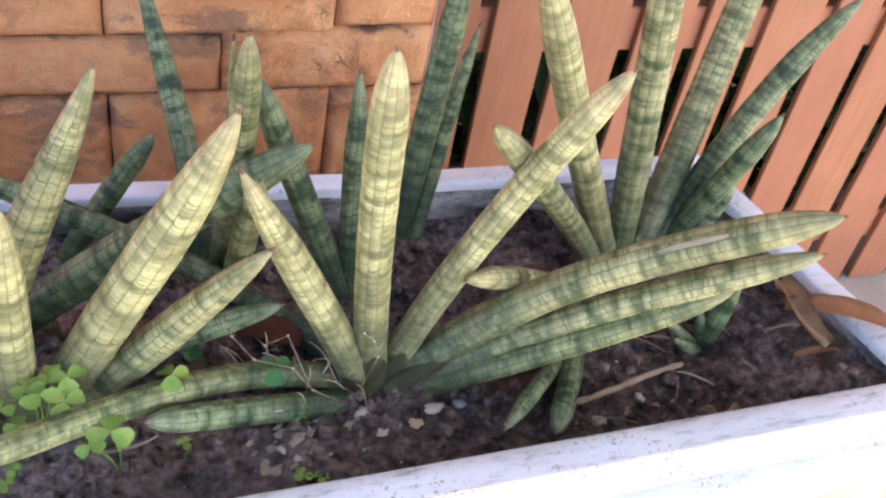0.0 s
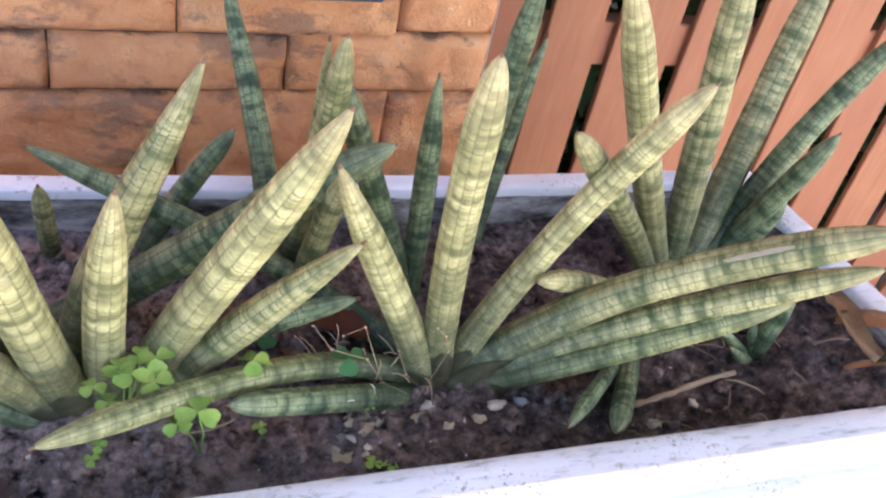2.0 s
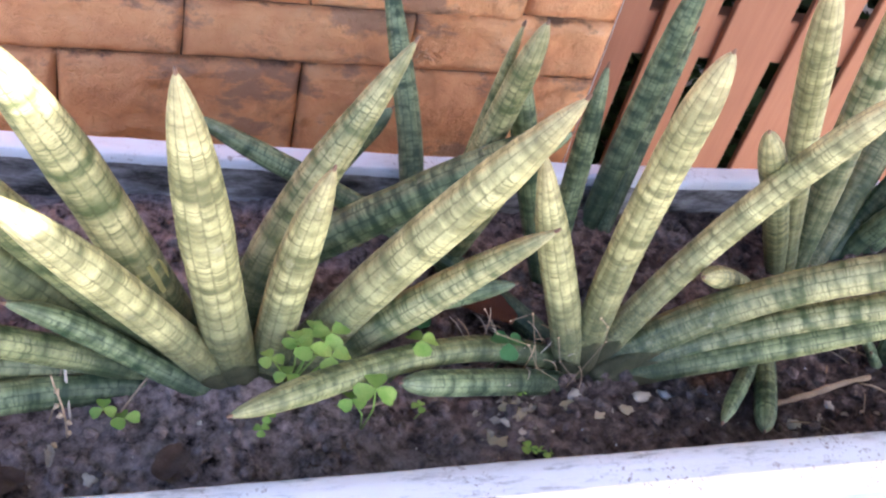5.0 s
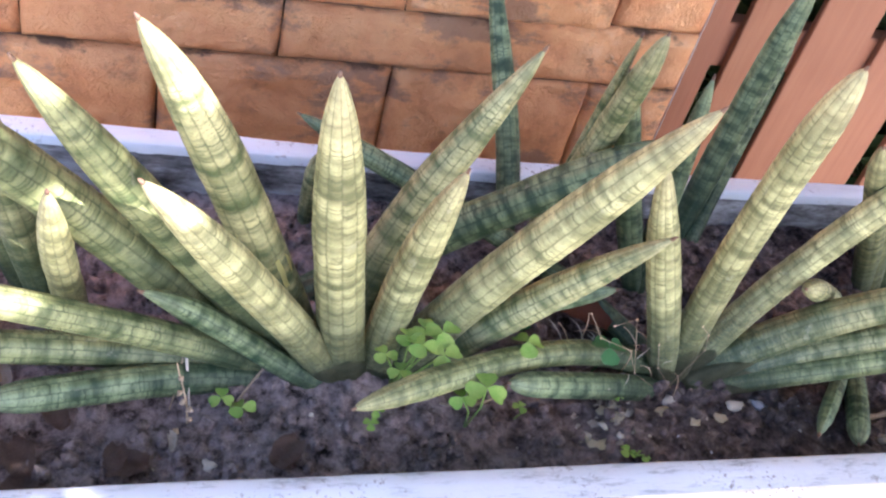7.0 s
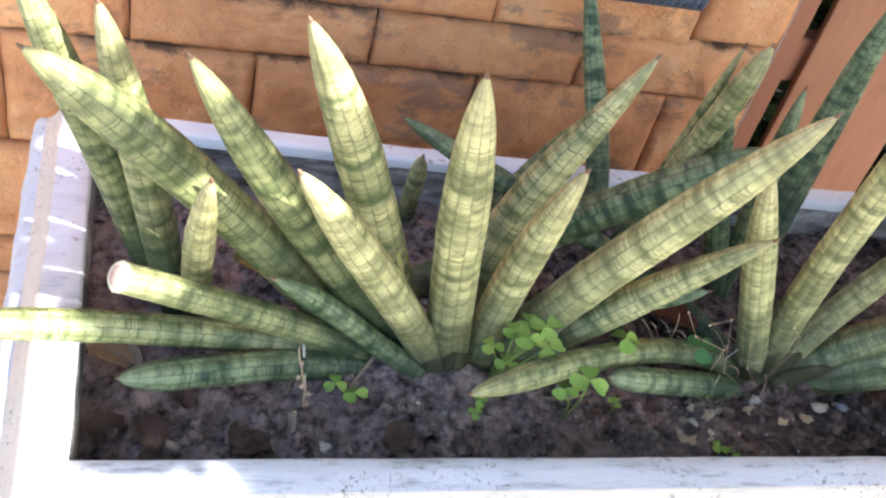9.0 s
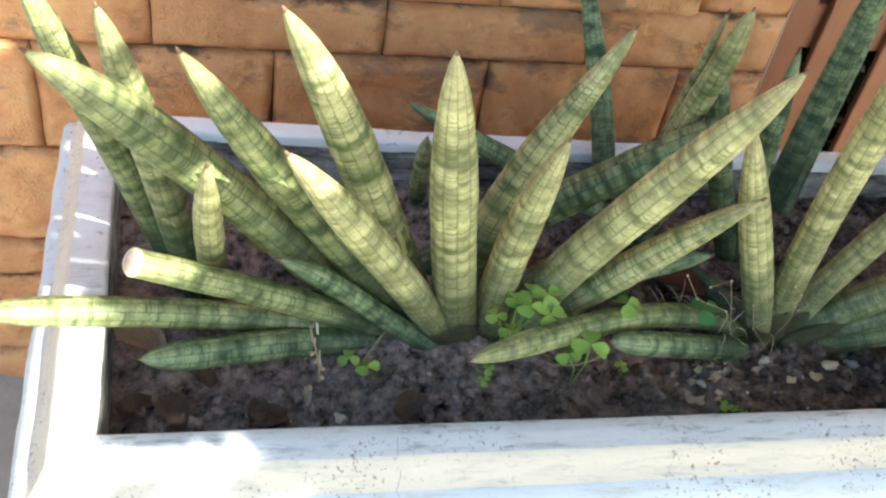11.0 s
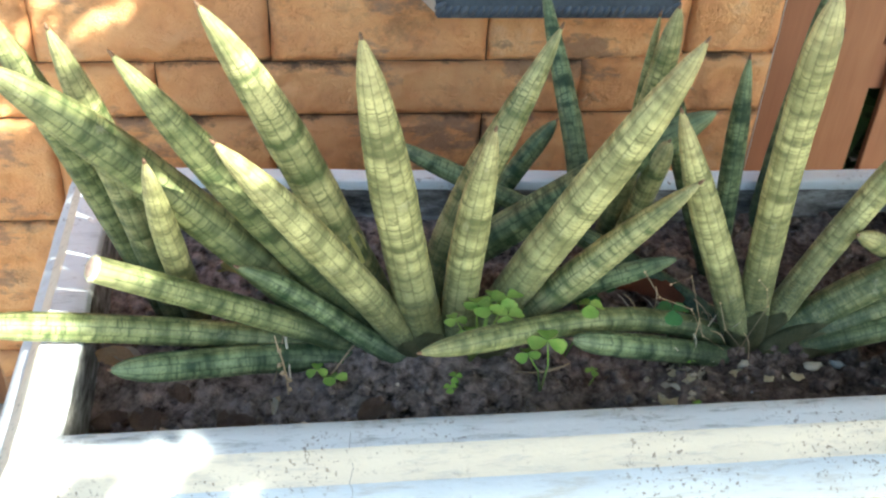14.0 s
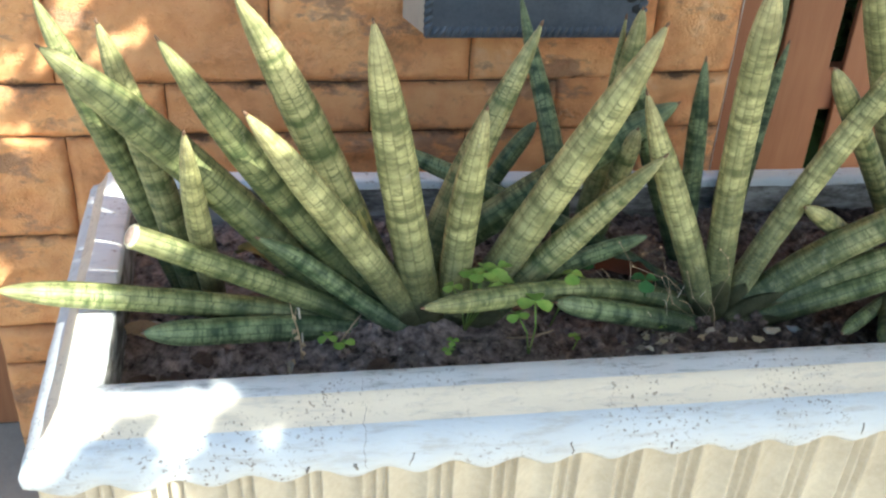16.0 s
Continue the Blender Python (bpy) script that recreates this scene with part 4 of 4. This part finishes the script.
clover([(0.545, 0.040, 0.636, 0.007), (0.56, 0.036, 0.634, 0.006)], (0.55, 0.04), "tiny clover seedling on bare soil")


def strip(name, points, width, material, label, category, cup=0.25):
    """A dry leaf or strip of bark: a cupped blade along a curve, with thickness."""
    bm = bmesh.new()
    n, rows = 16, []
    for i in range(n + 1):
        u = i / n
        c = bezier(points, u)
        d = (bezier(points, min(u + 0.02, 1)) - bezier(points, max(u - 0.02, 0))).normalized()
        side = d.cross(Vector((0, 0, 1))).normalized()
        up = side.cross(d)
        w = width * (0.25 + 0.75 * math.sin(math.pi * min(u * 0.92 + 0.06, 1)) ** 0.7) * (1 + 0.15 * noise.noise((u * 6, width * 90, 0)))
        rows.append([bm.verts.new(c + side * w * s + up * (cup * width * s * s + 0.0012 * noise.noise((u * 9, s * 3, width * 50)))) for s in (-1, -0.5, 0, 0.5, 1)])
    for r, q in zip(rows, rows[1:]):
        for k in range(4):
            bm.faces.new((r[k], r[k + 1], q[k + 1], q[k]))
    bmesh.ops.solidify(bm, geom=bm.faces[:], thickness=0.0009)
    return tagged(mesh_ob(name, bm, material), label, category)


def twig(points, r, material, label):
    bm = bmesh.new()
    pts = [bezier(points, k / 14) + Vector((0, 0, r * 0.6 * noise.noise((k * 0.9, r * 900, 0)))) for k in range(15)]
    tube(bm, pts, [r * (0.75 + 0.4 * noise.noise((k * 0.8, 4, r * 300)) + 0.25 * math.sin(k / 14 * 3.14)) for k in range(15)], 9)
    return tagged(mesh_ob("twig", bm, material), label, "twig")


twig(((0.800, 0.072, 0.630), (0.85, 0.070, 0.634), (0.89, 0.088, 0.638), (0.940, 0.090, 0.640)), 0.0032, STRAW, "pale dry bark-stripped twig lying on the soil")
twig(((0.205, 0.092, 0.630), (0.22, 0.11, 0.645), (0.235, 0.125, 0.652), (0.251, 0.143, 0.660)), 0.0010, STRAW, "thin dry stalk leaning on a leaf base")
twig(((0.176, 0.103, 0.630), (0.174, 0.112, 0.65), (0.172, 0.13, 0.665), (0.170, 0.145, 0.680)), 0.0012, BONE, "thin bleached dead weed stem")
twig(((0.160, 0.100, 0.630), (0.165, 0.112, 0.64), (0.168, 0.122, 0.65), (0.171, 0.135, 0.668)), 0.0008, STRAW, "thin dead weed stem")
twig(((0.385, 0.098, 0.634), (0.40, 0.088, 0.640), (0.42, 0.092, 0.638), (0.436, 0.098, 0.642)), 0.0014, STRAW, "curved pale runner on the soil")
for k in range(22):
    a = Vector((random.uniform(0.52, 0.63), random.uniform(0.10, 0.19), 0.632))
    b = a + Vector((random.uniform(-0.03, 0.03), random.uniform(-0.03, 0.02), random.uniform(0.01, 0.055)))
    twig((a, a.lerp(b, 0.3) + Vector((0, -0.003, 0.006)), a.lerp(b, 0.7) + Vector((0.004, 0, 0.005)), b), 0.0005, BONE if k % 2 else TAN, "wiry dead weed stem beside the plant base")
for k in range(14):
    x, y = random.uniform(0.86, 1.10), random.uniform(0.02, 0.16)
    a = Vector((x, y, soil_z(x, y) + 0.002))
    b = a + Vector((random.uniform(-0.05, 0.05), random.uniform(-0.03, 0.03), 0.002))
    b.z = soil_z(min(max(b.x, 0.02), 1.1), max(b.y, 0.01)) + 0.004
    twig((a, a.lerp(b, 0.3) + Vector((0, 0, 0.006)), a.lerp(b, 0.7) + Vector((0, 0.004, 0.006)), b), random.uniform(0.0006, 0.0014), STRAW, "thin dry root lying on the soil")

strip("dry_leaf", ((1.075, 0.120, 0.668), (1.10, 0.10, 0.690), (1.13, 0.075, 0.696), (1.155, 0.047, 0.690)), 0.017, DRY, "curled orange-brown dry leaf resting on the rim", "leaf", 0.45)
strip("dry_leaf", ((1.085, 0.150, 0.668), (1.085, 0.125, 0.682), (1.066, 0.10, 0.674), (1.085, 0.062, 0.666)), 0.0115, TAN, "curled tan dry leaf on the soil", "leaf", 1.2)
strip("dry_leaf", ((1.060, 0.070, 0.650), (1.08, 0.066, 0.661), (1.09, 0.062, 0.664), (1.10, 0.058, 0.664)), 0.005, DRY, "small dark dry leaf on the soil", "leaf", 0.6)
strip("dry_leaf", ((1.085, 0.068, 0.662), (1.095, 0.068, 0.668), (1.102, 0.066, 0.671), (1.112, 0.064, 0.670)), 0.009, SHEATH, "grey-green withered leaf on the soil", "leaf", 0.3)
strip("dry_leaf", ((0.515, 0.215, 0.640), (0.53, 0.21, 0.650), (0.55, 0.195, 0.650), (0.572, 0.180, 0.640)), 0.020, RUST, "red-brown dead leaf between the plants", "leaf", 0.3)
strip("dry_leaf", ((-0.0 + 0.012, 0.150, 0.630), (0.02, 0.145, 0.636), (0.03, 0.14, 0.634), (0.038, 0.128, 0.630)), 0.010, BONE, "torn pale papery scrap on the soil", "scrap", 0.4)
weed = thing("dead_weed", (0.172, 0.095, 0.632), "thin bleached dead weed with curled flakes", "weed")
bm = bmesh.new()
tube(bm, [(0.174, 0.088, 0.628), (0.173, 0.092, 0.645), (0.170, 0.097, 0.66), (0.166, 0.10, 0.675), (0.164, 0.10, 0.688)], [0.0009, 0.0009, 0.0008, 0.0007, 0.0005], 7)
part("stem", bm, TAN, weed)
for k, (x, y, z) in enumerate(((0.173, 0.090, 0.642), (0.169, 0.097, 0.657), (0.175, 0.086, 0.634), (0.166, 0.099, 0.672), (0.172, 0.091, 0.650), (0.163, 0.078, 0.634))):
    bm = bmesh.new()
    a = Vector((x, y, z))
    e = a + Vector((0.005 * math.cos(k * 2.4), -0.003, 0.003 - 0.005 * (k % 2)))
    tube(bm, [a, a.lerp(e, 0.5) + Vector((0, 0, 0.0016)), e], [0.0008, 0.0026, 0.0005], 6)
    part("flake", bm, TAN, weed)
strip("dry_leaf", ((0.160, 0.074, 0.632), (0.163, 0.070, 0.636), (0.163, 0.066, 0.636), (0.162, 0.058, 0.632)), 0.0035, BONE, "small curled pale dry leaf on the soil", "leaf", 0.9)
strip("dry_leaf", ((0.13, 0.250, 0.650), (0.145, 0.24, 0.662), (0.16, 0.235, 0.660), (0.17, 0.22, 0.650)), 0.011, RUST, "curled brown dead leaf on the soil", "leaf", 0.8)

pebble(0.676, 0.090, 0.0085, BONE, "small pale tan stone on the soil")
pebble(0.614, 0.101, 0.0095, BONE, "small cream stone on the soil", squash=0.4)
pebble(0.721, 0.103, 0.0075, BLUE, "small bluish white chip on the soil", squash=0.35)
pebble(0.638, 0.078, 0.005, BONE, "small pale chip on the soil")
pebble(0.578, 0.133, 0.005, BLUE, "small bluish white flake on the soil")
pebble(0.586, 0.126, 0.004, BLUE, "small bluish white flake on the soil")
pebble(0.373, 0.050, 0.003, BLUE, "tiny white grit grain on the soil")
pebble(0.833, 0.052, 0.010, CREAM, "rounded tan stone beside the twig")
pebble(0.886, 0.070, 0.007, BONE, "pale crumbly lump on the soil", squash=0.4)
pebble(0.342, 0.089, 0.016, SOIL, "large flat clod of brown earth", "clod", 0.4, "clod")
for x, y, s in ((0.52, 0.066, 0.008), (0.535, 0.072, 0.006), (0.55, 0.095, 0.008), (0.56, 0.088, 0.006), (0.545, 0.058, 0.005), (0.57, 0.102, 0.005)):
    pebble(x, y, s, BONE, "flaky cream debris on the soil", "debris", 0.3, "debris")
for k in range(22):
    x, y = random.choice(((0.55, 0.085), (0.53, 0.07), (0.90, 0.06)))
    x, y = x + random.gauss(0, 0.022), y + random.gauss(0, 0.014)
    e = random.uniform(0, 6.3)
    size = random.uniform(0.003, 0.008)
    a = Vector((x, y, soil_z(x, y) + 0.003))
    b = a + Vector((math.cos(e), 0.6 * math.sin(e), 0.2)) * size
    strip("dry_flake", (a, a.lerp(b, 0.3) + Vector((0, 0, 0.002)), a.lerp(b, 0.7) + Vector((0.001, 0, 0.002)), b), size * 0.4, BONE, "curled cream flake of debris on the soil", "debris", 0.8)
for k in range(26):
    x, y = random.uniform(0.02, 1.09), random.uniform(0.015, 0.12)
    pebble(x, y, random.uniform(0.0012, 0.003), BONE if k % 3 else BLUE, "tiny pale grit grain on the soil")
for k in range(22):
    x, y = random.uniform(0.015, 1.1), random.choice((random.uniform(0.015, 0.12), random.uniform(0.2, 0.34)))
    if math.hypot(x - 0.63, y - 0.12) < 0.08:
        x += 0.15
    pebble(x, y, random.uniform(0.004, 0.010), SOIL, "rough clod of dark earth", "clod", 0.6, "clod")

strip("dry_leaf", ((0.112, 0.195, 0.690), (0.125, 0.190, 0.702), (0.138, 0.180, 0.700), (0.150, 0.166, 0.690)), 0.011, OLIVE, "withered olive-green leaf scrap between the stems", "leaf", 0.5)
for x, y, w, turn in ((0.018, 0.076, 0.011, 0.4), (0.05, 0.066, 0.013, 2.0), (0.056, 0.036, 0.012, 1.1), (0.03, 0.034, 0.010, 2.6), (0.130, 0.050, 0.012, 0.2), (0.121, 0.060, 0.009, 1.5), (0.25, 0.05, 0.012, 0.9), (0.075, 0.10, 0.009, 2.2)):
    e = Vector((math.cos(turn), math.sin(turn), 0)) * w * 1.3
    a = Vector((x, y, soil_z(x, y) + 0.004))
    strip("dead_leaf", (a - e, a - e * 0.3 + Vector((0, 0, 0.004)), a + e * 0.3 + Vector((0, 0, 0.003)), a + e), w, HUMUS, "crumpled dark brown leaf scrap half buried in soil", "leaf", 0.5)
strip("dry_leaf", ((-0.002, 0.140, 0.632), (0.010, 0.142, 0.637), (0.020, 0.138, 0.635), (0.030, 0.125, 0.631)), 0.013, TAN, "torn pale papery leaf scrap on the soil", "scrap", 0.4)
# a wiry dead weed that leans over the long leaf
vine = thing("dead_weed", (0.612, 0.105, 0.640), "wiry dead weed with tiny pale buds by the stems", "weed")
for k, pts in enumerate((((0.612, 0.105, 0.640), (0.586, 0.105, 0.670), (0.574, 0.105, 0.702)), ((0.590, 0.104, 0.645), (0.565, 0.105, 0.663), (0.540, 0.105, 0.734), (0.522, 0.105, 0.726)),
                         ((0.565, 0.105, 0.663), (0.545, 0.100, 0.70), (0.513, 0.103, 0.713), (0.495, 0.105, 0.741)), ((0.600, 0.10, 0.640), (0.619, 0.10, 0.700), (0.612, 0.098, 0.722), (0.603, 0.10, 0.731)))):
    bm = bmesh.new()
    tube(bm, pts, [0.00036] * len(pts), 6)
    part("stem", bm, STRAW, vine)
    for p in pts[1:]:
        bm = bmesh.new()
        bmesh.ops.create_icosphere(bm, subdivisions=1, radius=0.0011, matrix=Matrix.Translation(p) @ Matrix.Diagonal((1, 0.7, 1.3, 1)))
        part("bud", bm, TAN, vine)

for x, y, size in ((0.540, 0.086, 0.010), (0.547, 0.076, 0.009), (0.600, 0.087, 0.011), (0.512, 0.062, 0.009), (0.523, 0.054, 0.010), (0.620, 0.065, 0.007), (0.655, 0.076, 0.009)):
    scrap(x, y, size * 0.85, CHAFF, "torn cream flake of debris lying on the soil")
for x, y, size in ((0.578, 0.105, 0.006), (0.565, 0.117, 0.006), (0.701, 0.089, 0.008)):
    scrap(x, y, size, BLUE, "bluish white flake of debris lying on the soil")

# dried husks stuck to the pillar
for x, z in ((0.580, 0.661), (0.588, 0.656), (0.697, 0.673), (0.722, 0.675)):
    ob = thing("dried_husk", (x, WALL_Y - 0.008, z), "tiny straw-coloured dried husk stuck to the stone", "husk")
    for k in range(3):
        bm = bmesh.new()
        a = Vector((x, WALL_Y - 0.012, z))
        e = a + Vector((random.uniform(-0.015, 0.015), -0.003, random.uniform(-0.012, 0.012)))
        tube(bm, [a, a.lerp(e, 0.5) + Vector((0.002, -0.003, 0)), e], [0.0018, 0.0022, 0.0006], 6)
        part("flake", bm, DRY, ob)

# chipped spots on the rim
bm = bmesh.new()
tube(bm, [(0.062, -0.037, 0.667), (0.071, -0.037, 0.667), (0.079, -0.0365, 0.668)], [0.0015, 0.004, 0.001], 6)
tagged(mesh_ob("paint_chip", bm, DRY), "orange-brown spot where the paint has chipped off", "chip")

# ---- the stones of the pillar ----
bm = bmesh.new()
tube(bm, [(0.8465 + 0.0008 * noise.noise((k * 0.9, 0, 0)), WALL_Y + 0.001, 1.9 * k / 90) for k in range(91)], [0.0008 + 0.0008 * noise.noise((k * 0.7, 5, 0)) for k in range(91)], 6)
part("edge_bead", bm, RENDER, wall, "thin pale bead of filler down the pillar's corner")
ROWS = [(-0.02, 0.062, (-0.02, 0.29, 0.575)), (0.068, 0.222, (-0.15, 0.146, 0.436, 0.715)), (0.228, 0.297, (0.0, 0.29, 0.575)),
        (0.303, 0.460, (0.0, 0.287, 0.572)), (0.467, 0.623, (-0.153, 0.146, 0.436, 0.715)), (0.630, 0.703, (-0.006, 0.288, 0.572)),
        (0.710, 0.841, (-0.153, 0.146, 0.436, 0.713)), (0.848, 0.925, (-0.0, 0.29, 0.58)), (0.932, 1.07, (-0.15, 0.14, 0.43, 0.72)),
        (1.077, 1.15, (0.0, 0.29, 0.57)), (1.157, 1.30, (-0.15, 0.14, 0.43, 0.72)), (1.307, 1.5, (0.0, 0.29, 0.57)), (1.507, 1.7, (-0.1, 0.2, 0.5))]


def stone(x0, x1, z0, z1, seed):
    """A rock-faced block: hewn front with uneven depth and worn edges."""
    bm = bmesh.new()
    ed = bm.verts.layers.float.new("ed")
    nx, nz = max(6, int((x1 - x0) / 0.008)), max(5, int((z1 - z0) / 0.008))
    rows = []
    for i in range(nx + 1):
        row = []
        for k in range(nz + 1):
            x, z = x0 + (x1 - x0) * i / nx, z0 + (z1 - z0) * k / nz
            e = min(x - x0, x1 - x, z - z0, z1 - z)
            h = 0.0045 + 0.006 * noise.noise((x * 9, z * 13, seed)) + 0.014 * (0.28 - abs(noise.noise((x * 17 + z * 6, z * 24 - x * 5, seed)))) + 0.005 * (0.25 - abs(noise.noise((x * 44, z * 52, seed)))) + 0.0022 * noise.noise((x * 110, z * 110, seed))
            h = -0.004 + (max(h, -0.002) + 0.004) * min(1.0, e / (0.0018 + 0.016 * max(0.0, noise.noise((x * 6, z * 6, seed + 8)))) + 0.2)
            wx = 0.0018 * noise.noise((x * 25, z * 25, seed + 3)) if e < 0.001 else 0
            v = bm.verts.new((x + wx, WALL_Y - h, z + wx))
            v[ed] = min(z - z0, z1 - z)
            row.append(v)
        rows.append(row)
    for i in range(nx):
        for k in range(nz):
            bm.faces.new((rows[i][k], rows[i + 1][k], rows[i + 1][k + 1], rows[i][k + 1]))
    rim = [rows[i][0] for i in range(nx + 1)] + [rows[nx][k] for k in range(1, nz + 1)] + [rows[i][nz] for i in range(nx - 1, -1, -1)] + [rows[0][k] for k in range(nz - 1, 0, -1)]
    deep = [bm.verts.new((v.co.x, WALL_Y + 0.012, v.co.z)) for v in rim]
    for k in range(len(rim)):
        bm.faces.new((rim[k], deep[k], deep[(k + 1) % len(rim)], rim[(k + 1) % len(rim)]))
    return part("stone", bm, STONE, wall)


for n, (z0, z1, joints) in enumerate(ROWS):
    xs = [-0.304, *joints, 0.846]
    for k, (a, b) in enumerate(zip(xs, xs[1:])):
        if b > 0.84 and n in (5, 6, 7):      # the corner stones sit a little higher
            z0, z1 = z0 + (0.010 if n == 6 else 0.024 if n == 7 else 0.0), z1 + (0.024 if n == 6 else 0.010 if n == 5 else 0.0)
        stone(a + 0.001, b - 0.001, z0 - 0.0015, z1 + 0.0015, n * 7.3 + k * 1.7)
